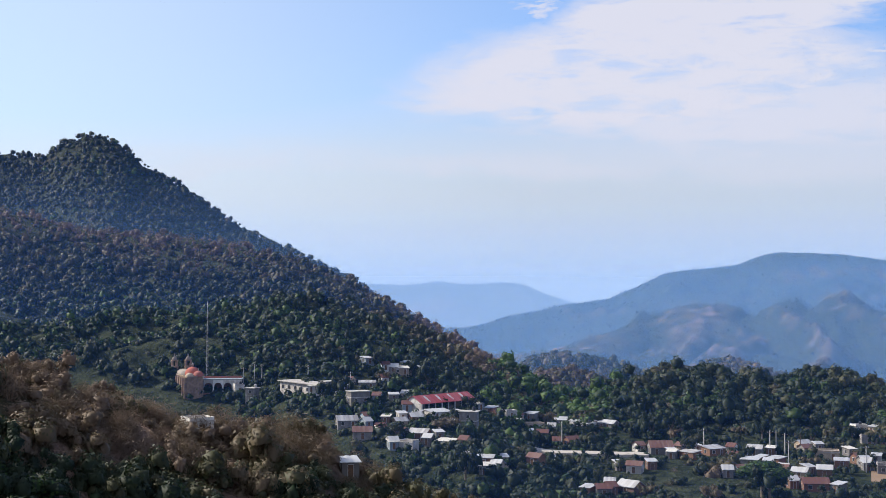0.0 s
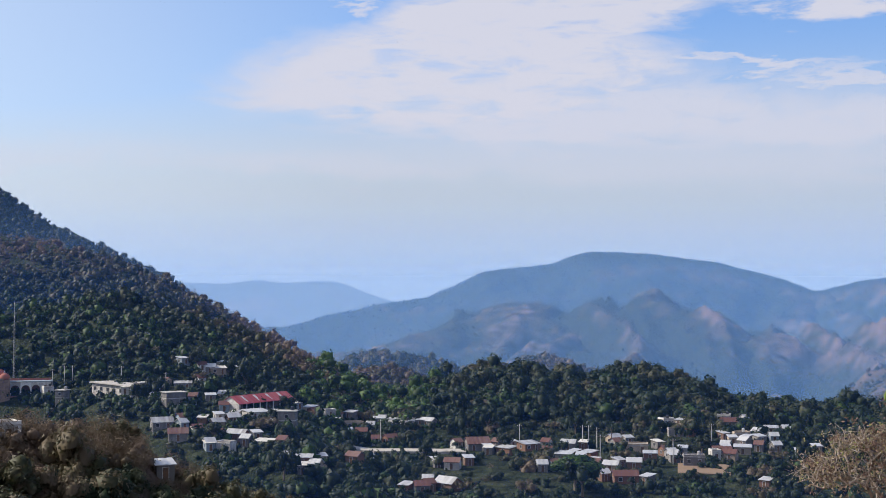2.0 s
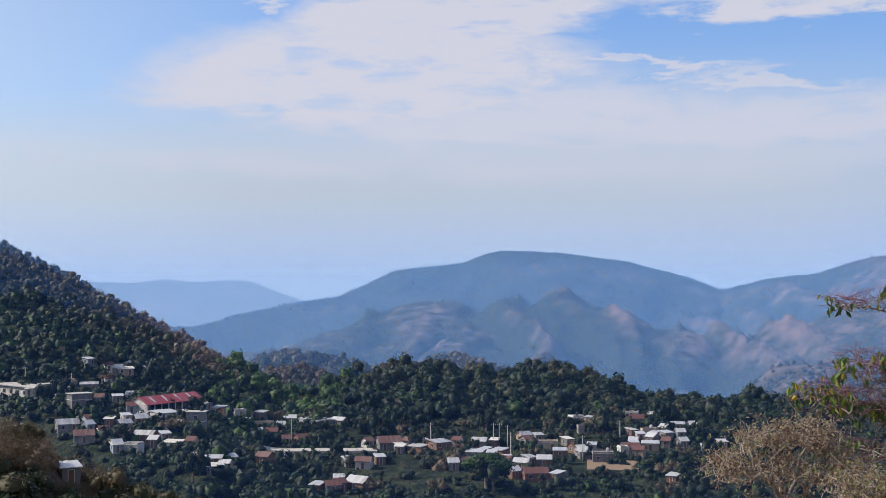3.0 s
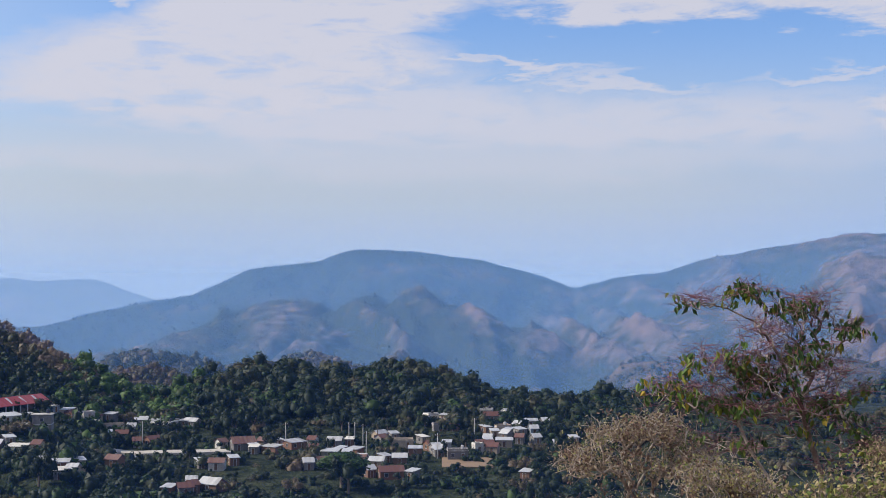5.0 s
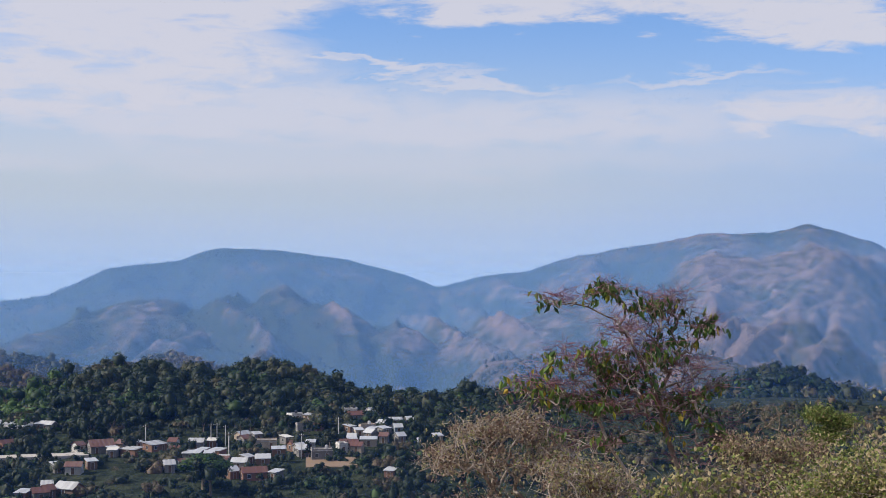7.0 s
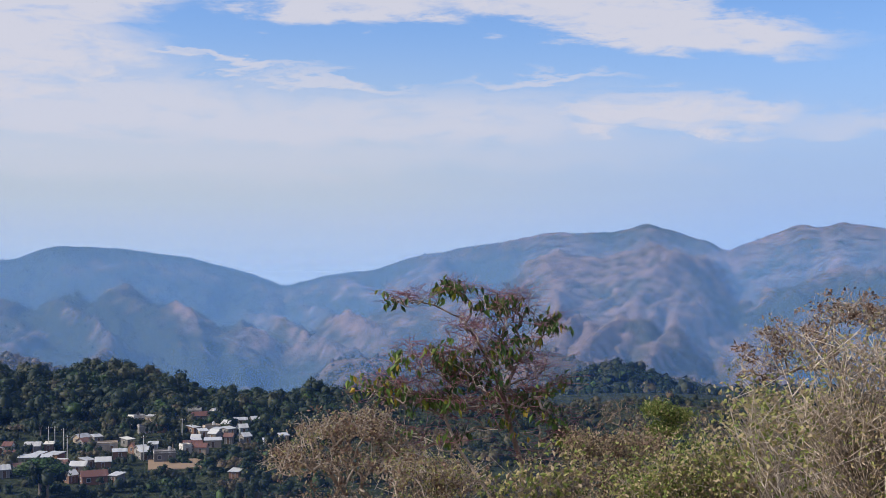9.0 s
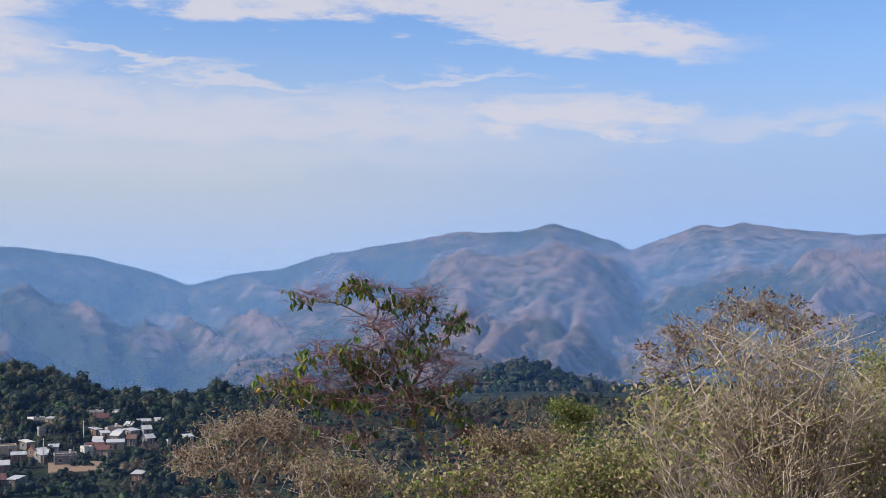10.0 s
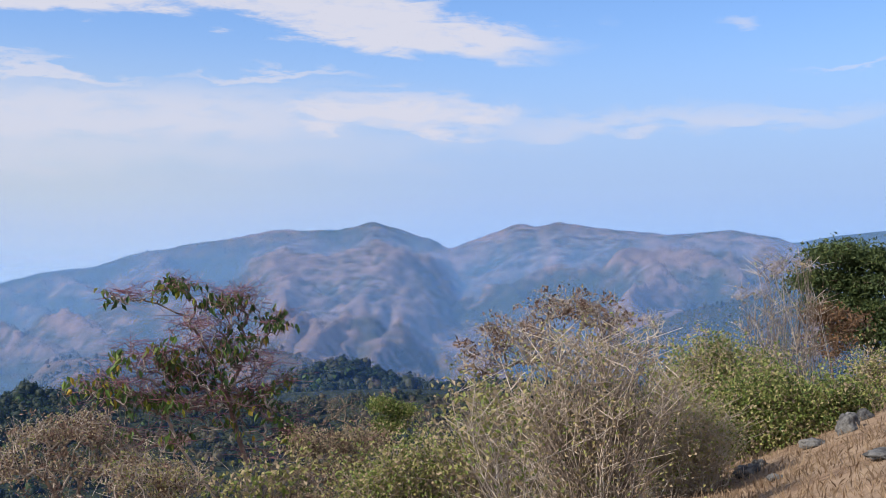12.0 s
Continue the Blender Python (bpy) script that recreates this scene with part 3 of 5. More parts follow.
# ---- the village ----
def plain(name, colour, second, scale=0.6, rough=0.9, metal=0.0, spec=0.2, streak=False):
    m, k, out = material(name)
    o = k.add("ShaderNodeTexCoord").outputs["Object"]
    if streak:
        o = k.add("ShaderNodeMapping", {"Vector": o, "Scale": (1.0, 0.15, 0.3)}).outputs[0]
    geo = k.add("ShaderNodeNewGeometry")
    n = k.noise(o, scale, 6.0, 0.65, 0.3)
    rnd = k.math("ADD", k.math("MULTIPLY", geo.outputs["Random Per Island"], 0.35), k.math("MULTIPLY", k.add("ShaderNodeObjectInfo").outputs["Random"], 0.25))
    c = k.mix(k.span(k.math("ADD", n, k.math("SUBTRACT", rnd, 0.3)), 0.38, 0.78), (*colour,), (*second,))
    surface(k, out, c, rough, metal, spec, k.noise(o, scale * 9, 4.0), 0.3, 0.03)
    return m


WALLS = [plain("white_render", (0.70, 0.68, 0.64), (0.36, 0.33, 0.30)), plain("cream_render", (0.50, 0.40, 0.29), (0.30, 0.24, 0.18)),
         plain("grey_block", (0.27, 0.25, 0.235), (0.15, 0.14, 0.13)), plain("pale_blue_render", (0.30, 0.37, 0.42), (0.22, 0.24, 0.25)), plain("brick_wall", (0.24, 0.12, 0.08), (0.16, 0.10, 0.07))]
ZINC = plain("zinc_sheet", (0.50, 0.49, 0.48), (0.16, 0.14, 0.13), 0.35, 0.5, 0.25, 0.5, True)
SLAB = plain("concrete_slab", (0.55, 0.52, 0.47), (0.33, 0.31, 0.28), 0.4)
RUST = plain("rusted_red_roof", (0.12, 0.055, 0.045), (0.19, 0.125, 0.105), 0.5, 0.7, 0.0, 0.3, True)
RED = plain("red_sheet_roof", (0.36, 0.055, 0.05), (0.46, 0.16, 0.14), 0.25, 0.5, 0.0, 0.4, True)
DOME = plain("faded_red_dome", (0.40, 0.12, 0.085), (0.32, 0.13, 0.10), 0.5)
DARK = plain("dark_opening", (0.02, 0.022, 0.026), (0.04, 0.04, 0.045), 1.0, 0.3, 0.0, 0.5)
TIMBER = plain("painted_door", (0.20, 0.11, 0.06), (0.12, 0.08, 0.06), 2.0)
FRAME = plain("pale_frame", (0.6, 0.58, 0.54), (0.4, 0.38, 0.35), 2.0)
CEMENT = plain("cement_post", (0.5, 0.48, 0.45), (0.36, 0.34, 0.32), 1.5)
STONE = plain("old_church_stone", (0.34, 0.235, 0.165), (0.17, 0.12, 0.095), 0.35)
ROOFGREY = plain("weathered_vault", (0.20, 0.17, 0.14), (0.30, 0.26, 0.22), 0.4)
ROADMAT = plain("pale_road", (0.42, 0.38, 0.33), (0.30, 0.25, 0.20), 0.2)
EARTH = plain("bare_earth", (0.23, 0.16, 0.105), (0.16, 0.11, 0.07), 0.15)


def boxes(name, items, mat, bevel=0.0):
    """One mesh of boxes (x0, x1, y0, y1, z0, z1)."""
    bm = bmesh.new()
    for x0, x1, y0, y1, z0, z1 in items:
        m = Matrix.Translation(((x0 + x1) / 2, (y0 + y1) / 2, (z0 + z1) / 2)) @ Matrix.Diagonal((x1 - x0, y1 - y0, z1 - z0, 1))
        bmesh.ops.create_cube(bm, size=1, matrix=m)
    if bevel:
        bmesh.ops.bevel(bm, geom=bm.edges[:], offset=bevel, segments=1, affect="EDGES")
    return finish(name, bm, mat)


def finish(name, bm, mat, smooth=False):
    me = bpy.data.meshes.new(name)
    bmesh.ops.recalc_face_normals(bm, faces=bm.faces[:])
    bm.to_mesh(me)
    bm.free()
    for p in me.polygons:
        p.use_smooth = smooth
    me.materials.append(mat)
    return me


def part(name, me, parent, label="", kind=""):
    ob = new(name, me)
    ob.parent = parent
    return tagged(ob, label, kind=kind)


def thing(name, at, turn, label, category, group=""):
    ob = new(name)
    ob.empty_display_size = 0.3
    ob.matrix_world = pose(*at, 0, 0, turn)
    return tagged(ob, label, category, group)


def pitched(name, w, d, z, rise, mat, gable, rs):
    """A ribbed metal roof with eaves, in one piece: a gable along x, or one slope that falls towards -y."""
    bm = bmesh.new()
    n = max(6, int(w / 0.7))
    e, th = 0.35, 0.08
    line = [(-d / 2 - e, z - 0.12), (0, z + rise), (d / 2 + e, z - 0.12)] if gable else [(-d / 2 - e, z), (d / 2 + e, z + rise * 0.6)]
    rows = []
    for i in range(n + 1):
        x = -w / 2 - e + (w + 2 * e) * i / n
        lift = 0.06 * (i % 2) + 0.04 * rs.random()
        rows.append(([bm.verts.new((x, y, q + lift + th)) for y, q in line], [bm.verts.new((x, y, q)) for y, q in line]))
    for a, b in zip(rows, rows[1:]):
        for s in (0, 1):
            for i in range(len(line) - 1):
                bm.faces.new((a[s][i], b[s][i], b[s][i + 1], a[s][i + 1]))
        for i in (0, len(line) - 1):
            bm.faces.new((a[0][i], b[0][i], b[1][i], a[1][i]))
    for t, u in (rows[0], rows[-1]):
        for i in range(len(line) - 1):
            bm.faces.new((t[i], t[i + 1], u[i + 1], u[i]))
    return finish(name, bm, mat)


def gable_ends(ob, w, d, z, rise, mat):
    for x in (-w / 2, w / 2 - 0.2):
        bm = bmesh.new()
        a = [bm.verts.new((x + o, y, q)) for o in (0, 0.2) for y, q in ((-d / 2, z), (d / 2, z), (0, z + rise - 0.05))]
        bm.faces.new(a[:3]), bm.faces.new(a[3:])
        for i in range(3):
            bm.faces.new((a[i], a[(i + 1) % 3], a[3 + (i + 1) % 3], a[3 + i]))
        part("gable", finish("gable", bm, mat), ob)


def opening(parent, name, x, y, z, w, h, side):
    """A window or a door on the wall at y (side -1: front) or on the end wall (side 0: at x, towards -x)."""
    t = 0.09
    def turn(b):
        return [(x + c[2], x + c[3], y + c[0], y + c[1], c[4], c[5]) if side == 0 else (x + c[0], x + c[1], y + c[2], y + c[3], c[4], c[5]) for c in b]
    leaf = TIMBER if name == "door" else DARK
    o = part(name, boxes(name, turn([(-w / 2, w / 2, -0.03, 0.02, z, z + h)]), leaf), parent)
    rim = [(-w / 2 - t, -w / 2, -0.08, 0.02, z - t, z + h + t), (w / 2, w / 2 + t, -0.08, 0.02, z - t, z + h + t), (-w / 2, w / 2, -0.08, 0.02, z + h, z + h + t)]
    if name == "window":
        rim.append((-w / 2, w / 2, -0.1, 0.02, z - t, z))
    part("frame", boxes("frame", turn(rim), FRAME), o)


LOOKS = {0: "flat-roofed rendered house with a low parapet, among trees", 1: "low house under a slanting zinc sheet roof, among trees", 2: "small house under a zinc gable roof, among trees",
         3: "small house under a rusty red gable roof, among trees", 4: "two-storey grey block house with a slab roof"}
COLOUR = ["white", "cream", "grey block", "pale blue", "brick"]


def house(row, at, rs):
    az, el, wpx, hpx, style = row
    r = at[3]
    w = max(3.0, min(wpx / PX * r * 0.74, 14.0))
    h = max(2.5, min(hpx / PX * r * (0.55 if style != 4 else 0.8), 9.0))
    d = min(max(w * rs.uniform(0.6, 0.85), 4.0), 9.0)
    which = rs.choice([0, 0, 0, 1, 2]) if style == 0 else rs.choice([0, 1, 2, 2, 2, 3, 4, 4]) if style < 4 else 2
    ob = thing("house", at[:3], -az + rs.uniform(-40, 40), COLOUR[which] + " " + LOOKS[style], "house", "village houses")
    mat = WALLS[which]
    part("wall", boxes("wall", [(-w / 2, w / 2, -d / 2, d / 2, -3.5, h)], mat), ob)
    if style in (0, 4):
        e = 0.15 if style == 0 else 0.4
        part("roof", boxes("roof", [(-w / 2 - e, w / 2 + e, -d / 2 - e, d / 2 + e, h, h + 0.22)], SLAB if style == 4 or rs.random() < 0.5 else WALLS[0]), ob)
        if style == 0:
            part("parapet", boxes("parapet", [(-w / 2, w / 2, -d / 2, -d / 2 + 0.2, h + 0.22, h + 0.75), (-w / 2, w / 2, d / 2 - 0.2, d / 2, h + 0.22, h + 0.75),
                                              (-w / 2, -w / 2 + 0.2, -d / 2 + 0.2, d / 2 - 0.2, h + 0.22, h + 0.75), (w / 2 - 0.2, w / 2, -d / 2 + 0.2, d / 2 - 0.2, h + 0.22, h + 0.75)], mat), ob)
        if rs.random() < 0.5:
            bm = bmesh.new()
            bmesh.ops.create_cone(bm, cap_ends=True, segments=12, radius1=0.6, radius2=0.6, depth=1.2, matrix=Matrix.Translation((w * 0.25, d * 0.2, h + 0.82)))
            bmesh.ops.create_cone(bm, cap_ends=True, segments=12, radius1=0.6, radius2=0.25, depth=0.25, matrix=Matrix.Translation((w * 0.25, d * 0.2, h + 1.54)))
            part("water_tank", finish("water_tank", bm, DARK if rs.random() < 0.6 else ZINC), ob, "round rooftop water tank")
        if style == 4:
            part("floor_band", boxes("floor_band", [(-w / 2 - 0.08, w / 2 + 0.08, -d / 2 - 0.08, d / 2 + 0.08, h * 0.52, h * 0.52 + 0.25)], SLAB), ob)
    else:
        rise = d * (0.30 if style >= 2 else 0.22)
        part("roof", pitched("roof", w, d, h, rise, RUST if style == 3 else (SLAB if style == 1 and rs.random() < 0.25 else ZINC), style >= 2, rs), ob)
        if style >= 2:
            gable_ends(ob, w, d, h, rise, mat)
        else:
            part("upper_wall", boxes("upper_wall", [(-w / 2, w / 2, d / 2 - 0.2, d / 2, h, h + rise * 0.5)], mat), ob)
    n = max(1, int(w / 3.2))
    door = rs.randrange(n)
    for lv in range(2 if h > 5 else 1):
        for i in range(n):
            x = -w / 2 + w * (i + 0.5) / n
            z0 = lv * h * 0.54
            if i == door and lv == 0:
                opening(ob, "door", x, -d / 2, 0.05, 0.95, min(2.05, h - 0.3), -1)
            else:
                opening(ob, "window", x, -d / 2, z0 + 0.9, 1.1, min(1.1, h - 1.3), -1)
        opening(ob, "window", -w / 2, 0, lv * h * 0.54 + 0.9, 1.0, min(1.1, h - 1.3), 0)
    return ob


rs_house = random.Random(5)
for row, at in SITES:
    house(row, at, rs_house)
    # lean-tos and sheds beside the larger houses
    for more in range(2 if row[2] > 34 else 1 if row[2] > 20 else 0):
        if row[0] < -6:
            continue
        a = row[0] + rs_house.choice((-1, 1)) * (row[2] / PX * 28.6 + 0.25)
        shed = (a, row[1] + rs_house.uniform(-0.05, 0.2), rs_house.uniform(10, 20), rs_house.uniform(7, 11), rs_house.choice((1, 1, 2, 3)))
        house(shed, site(shed[0], shed[1]), rs_house)


def long_hall():
    """The long school hall under a red sheet roof."""
    a, b = Vector(site(-1.54, -5.6)[:3]), Vector(site(1.3, -5.6)[:3])
    mid, run = (a + b) / 2, b - a
    w = run.length * 0.94
    ob = thing("school_hall", mid, math.degrees(math.atan2(run.y, run.x)) + 6, "long white open-fronted hall under a faded red sheet roof", "hall")
    d, h, rise = 9.0, 4.2, 2.6
    part("roof", pitched("roof", w, d, h, rise, RED, True, random.Random(2)), ob, "faded red sheet metal roof")
    for i in range(4):
        x = -w / 2 + w * (i + 0.7) / 4.6
        bm = bmesh.new()
        ends = [(-0.5, h + rise * (1 - 0.5 / (d / 2)) + 0.2), (-d / 2 * 0.85, h + rise * 0.15 + 0.2)]
        v = [bm.verts.new((x + o, y, q - t)) for t in (0, 0.06) for y, q in ends for o in (0, 1.1)]
        for q in ((0, 1, 3, 2), (4, 5, 7, 6), (0, 1, 5, 4), (2, 3, 7, 6), (0, 2, 6, 4), (1, 3, 7, 5)):
            bm.faces.new([v[i] for i in q])
        part("roof_light", finish("roof_light", bm, FRAME), ob, "pale translucent roof strip")
    gable_ends(ob, w, d, h, rise, WALLS[0])
    part("back_wall", boxes("back_wall", [(-w / 2, w / 2, d / 2 - 0.25, d / 2, -3, h)], WALLS[0]), ob)
    part("end_wall", boxes("end_wall", [(-w / 2, -w / 2 + 0.25, -d / 2, d / 2 - 0.25, -3, h)], WALLS[0]), ob)
    part("end_wall", boxes("end_wall", [(w / 2 - 0.25, w / 2, -d / 2, d / 2 - 0.25, -3, h)], WALLS[1]), ob)
    part("plinth", boxes("plinth", [(-w / 2 + 0.25, w / 2 - 0.25, -d / 2, d / 2 - 0.25, -3, 0.2)], SLAB), ob)
    for i in range(9):
        x = -w / 2 + 0.6 + (w - 1.2) * i / 8
        part("post", boxes("post", [(x - 0.16, x + 0.16, -d / 2 + 0.1, -d / 2 + 0.42, 0.2, h - 0.1)], FRAME), ob)
    for i in range(8):
        x = -w / 2 + 0.6 + (w - 1.2) * (i + 0.5) / 8
        part("low_wall", boxes("low_wall", [(x - w / 18, x + w / 18, -d / 2 + 0.5, -d / 2 + 0.7, 0.2, 1.3)], WALLS[i % 2]), ob)


def white_block():
    """The long flat white building on the hill's foot."""
    a, b = Vector(site(-7.08, -4.75)[:3]), Vector(site(-5.04, -4.75)[:3])
    mid, run = (a + b) / 2, b - a
    w, d, h = run.length * 1.0, 8.0, 4.0
    ob = thing("long_building", mid, math.degrees(math.atan2(run.y, run.x)) - 8, "long low white building with a flat pale roof", "building")
    part("wall", boxes("wall", [(-w / 2, w / 2, -d / 2, d / 2, -4, h)], WALLS[0]), ob)
    part("roof", boxes("roof", [(-w / 2 - 0.7, w / 2 + 0.7, -d / 2 - 0.9, d / 2 + 0.7, h, h + 0.35)], WALLS[0]), ob, "flat white slab roof")
    for i in range(6):
        opening(ob, "window", -w / 2 + w * (i + 0.5) / 6, -d / 2, 1.2, 2.0, 1.5, -1)
    opening(ob, "window", -w / 2, 0, 1.2, 2.0, 1.5, 0)


def ring(bm, rad, z, n=20, x=0, y=0):
    return [bm.verts.new((x + rad * math.cos(6.28319 * i / n), y + rad * math.sin(6.28319 * i / n), z)) for i in range(n)]


def lathe(name, profile, mat, x=0, y=0, n=20):
    bm = bmesh.new()
    rings = [ring(bm, max(rad, 0.01), z, n, x, y) for rad, z in profile]
    for a, b in zip(rings, rings[1:]):
        for i in range(n):
            bm.faces.new((a[i], a[(i + 1) % n], b[(i + 1) % n], b[i]))
    bm.faces.new(rings[0]), bm.faces.new(rings[-1])
    return finish(name, bm, mat, True)


def vault(name, w, y0, y1, z, rise, mat, n=10):
    bm = bmesh.new()
    rows = [[bm.verts.new((w / 2 * math.cos(math.pi * i / n), y, z + rise * math.sin(math.pi * i / n))) for i in range(n + 1)] for y in (y0, y1)]
    for i in range(n):
        bm.faces.new((rows[0][i], rows[0][i + 1], rows[1][i + 1], rows[1][i]))
    bm.faces.new(rows[0]), bm.faces.new(rows[1])
    return finish(name, bm, mat, True)


def church():
    """Local y runs from the apse, near, to the front with its towers, far."""
    at = Vector(site(-11.0, -5.0)[:3]) + Vector((0, 0, 5.0))
    ob = thing("church", at, 11.15 + 14, "old stone church with red domes, buttresses and two bell towers", "church")
    ob.matrix_world = ob.matrix_world @ Matrix.Diagonal((0.72, 0.72, 0.72, 1))
    w, length, h = 9.5, 34.0, 6.0
    part("nave", boxes("nave", [(-w / 2, w / 2, 0, length, -14, h)], STONE), ob)
    part("vault", vault("vault", w - 0.8, 9, length - 2, h, 2.6, ROOFGREY), ob, "weathered grey barrel vault")
    part("cornice", boxes("cornice", [(-w / 2 - 0.3, w / 2 + 0.3, -0.3, length + 0.3, h - 0.5, h)], WALLS[1]), ob)
    for i in range(7):
        y = 0.6 + i * 5.4
        part("buttress", boxes("buttress", [(-w / 2 - 1.6, -w / 2, y, y + 1.3, -14, h - 1.0)], STONE, 0.12), ob)
    big = part("dome", lathe("dome", [(4.6, h), (4.6, h + 0.9), (4.4, h + 1.8), (3.7, h + 3.2), (2.5, h + 4.3), (1.1, h + 4.9), (0.5, h + 5.0)], DOME, 0.6, 9.0), ob, "faded red dome")
    part("lantern", lathe("lantern", [(0.6, h + 4.9), (0.6, h + 6.2), (0.75, h + 6.3), (0.4, h + 7.0), (0.05, h + 7.6)], WALLS[0], 0.6, 9.0, 10), big, "small white lantern")
    small = part("dome", lathe("dome", [(3.2, h - 0.6), (3.2, h + 0.2), (2.7, h + 1.6), (1.7, h + 2.5), (0.4, h + 2.9)], DOME, 2.4, 2.6), ob, "smaller faded red dome")
    part("lantern", lathe("lantern", [(0.4, h + 2.8), (0.4, h + 3.7), (0.05, h + 4.4)], WALLS[0], 2.4, 2.6, 10), small)
    part("low_dome", lathe("low_dome", [(2.6, h - 0.8), (2.5, h), (2.0, h + 1.1), (0.9, h + 1.8), (0.1, h + 1.9)], WALLS[1], -2.8, 2.6), ob, "pale cream half dome")
    for x in (-w / 2 + 0.6, w / 2 - 0.6):
        t = part("bell_tower", boxes("bell_tower", [(x - 2.0, x + 2.0, length - 1.5, length + 2.5, -10, h + 3.5), (x - 2.2, x + 2.2, length - 1.7, length + 2.7, h + 3.5, h + 3.9)], STONE), ob)
        part("belfry", boxes("belfry", [(x + a, x + a + 0.8, length + 0.5 + b, length + 1.3 + b, h + 3.9, h + 7.2) for a in (-1.7, 0.9) for b in (-1.7, 0.9)] + [(x - 1.9, x + 1.9, length - 1.4, length + 2.4, h + 7.2, h + 7.6)], STONE), t)
        part("cupola", lathe("cupola", [(1.7, h + 7.6), (1.6, h + 8.4), (1.1, h + 9.4), (0.3, h + 10.0), (0.3, h + 10.8), (0.05, h + 11.6)], ROOFGREY, x, length + 0.5, 12), t)


def arcade():
    """The cloister wing beside the church: a wall pierced by round arches, with a red and blue band."""
    a = Vector(site(-9.8, -4.7)[:3]) - Vector((0, 0, 0.5))
    ob = thing("arcade_wing", a, 9.8, "white two-level cloister wing with round dark arches", "building")
    w, n, h = 16.0, 4, 5.6
    bm = bmesh.new()
    step = w / n
    for i in range(n):
        x0 = -w / 2 + i * step
        arch = [(x0 + step / 2 + 1.7 * math.cos(math.pi * q / 8), 2.6 + 1.7 * math.sin(math.pi * q / 8)) for q in range(9)]
        line = [(x0 + step, 0), (x0 + step, h), (x0, h), (x0, 0), (x0 + step / 2 - 1.7, 0)] + arch[::-1] + [(x0 + step / 2 + 1.7, 0)]
        f = bm.faces.new([bm.verts.new((x, 0, z)) for x, z in line])
        g = bmesh.ops.extrude_face_region(bm, geom=[f])
        bmesh.ops.translate(bm, verts=[v for v in g["geom"] if isinstance(v, bmesh.types.BMVert)], vec=(0, 0.6, 0))
    part("arcade_wall", finish("arcade_wall", bm, WALLS[0]), ob)
    part("back_wall", boxes("back_wall", [(-w / 2, w / 2, 4.5, 9, -4, h)], WALLS[4]), ob)
    part("base", boxes("base", [(-w / 2, w / 2, 0, 4.5, -5, 0.0)], WALLS[4]), ob)
    part("roof", boxes("roof", [(-w / 2 - 0.3, w / 2 + 0.3, -0.3, 9.3, h, h + 0.3)], WALLS[3]), ob, "pale blue flat roof slab")
    part("ridge_band", boxes("ridge_band", [(-w / 2, w / 2, 5, 5.4, h + 0.3, h + 1.1)], DOME), ob, "red band along the roof")


long_hall(), white_block(), church(), arcade()


def draped(name, edge_a, edge_b, mat, label, category, lift=0.35):
    """A strip between two lines on the ground, with a kerb's depth."""
    v = [(p[0], p[1], p[2] + lift) for line in (edge_a, edge_b) for p in line]
    v += [(x, y, z - lift - 1.0) for x, y, z in v]
    n, q = len(edge_a), 2 * len(edge_a)
    f = [(i, i + 1, n + i + 1, n + i) for i in range(n - 1)]
    f += [(q + i, q + i + 1, i + 1, i) for i in range(n - 1)]
    tagged(new(name, sheet(name, v, f, mat, smooth=False)), label, category, kind="structure")


road_line = [site(a, e) for a, e in zip(np.linspace(4.0, 9.2, 24), -7.28 - 0.22 * np.clip((np.linspace(4.0, 9.2, 24) - 4) / 1.2, 0, 1) ** 0.5)]
draped("road", [p[:3] for p in road_line], [(p[0] * 1.014, p[1] * 1.014, p[2] + 0.2) for p in road_line], ROADMAT, "pale concrete village road with a low retaining edge", "road", 0.9)
yard = [site(a, -8.2) for a in np.linspace(18.6, 20.9, 14)]
draped("earth_yard", [p[:3] for p in yard], [(p[0] * 1.045, p[1] * 1.045, p[2] + 0.6) for p in yard], EARTH, "bare brown earth yard below a white house", "ground", 0.3)
lane = [site(a, -6.55) for a in np.linspace(-1.6, 1.0, 10)]
draped("lane", [p[:3] for p in lane], [(p[0] * 1.02, p[1] * 1.02, p[2] + 0.4) for p in lane], ROADMAT, "pale sloping concrete lane", "road", 0.6)


def pole(az, el, tall=9.0):
    at = site(az, el)
    ob = thing("utility_pole", at[:3], -az + 20, "grey cement utility pole with a crossarm", "pole", "utility poles")
    part("shaft", lathe("shaft", [(0.19, -1), (0.17, 3), (0.12, tall)], CEMENT, n=8), ob)
    part("crossarm", boxes("crossarm", [(-0.9, 0.9, -0.22, -0.12, tall - 0.7, tall - 0.55)], TIMBER), ob)
    for x in (-0.8, 0.0, 0.8):
        part("insulator", lathe("insulator", [(0.06, tall - 0.55), (0.08, tall - 0.45), (0.04, tall - 0.3)], FRAME, x, -0.17, 6), ob)


for p in ((5.36, -7.2), (-4.14, -4.8), (-6.04, -4.5), (15.2, -7.9), (14.68, -7.2), (14.42, -7.2), (15.05, -7.3), (-8.42, -4.4), (-8.09, -4.4), (-8.91, -4.5), (9.41, -6.5), (18.4, -7.8), (20.06, -7.0), (11.6, -7.2)):
    pole(*p, 10.0 if p[0] in (5.36, 15.2) else 8.5)


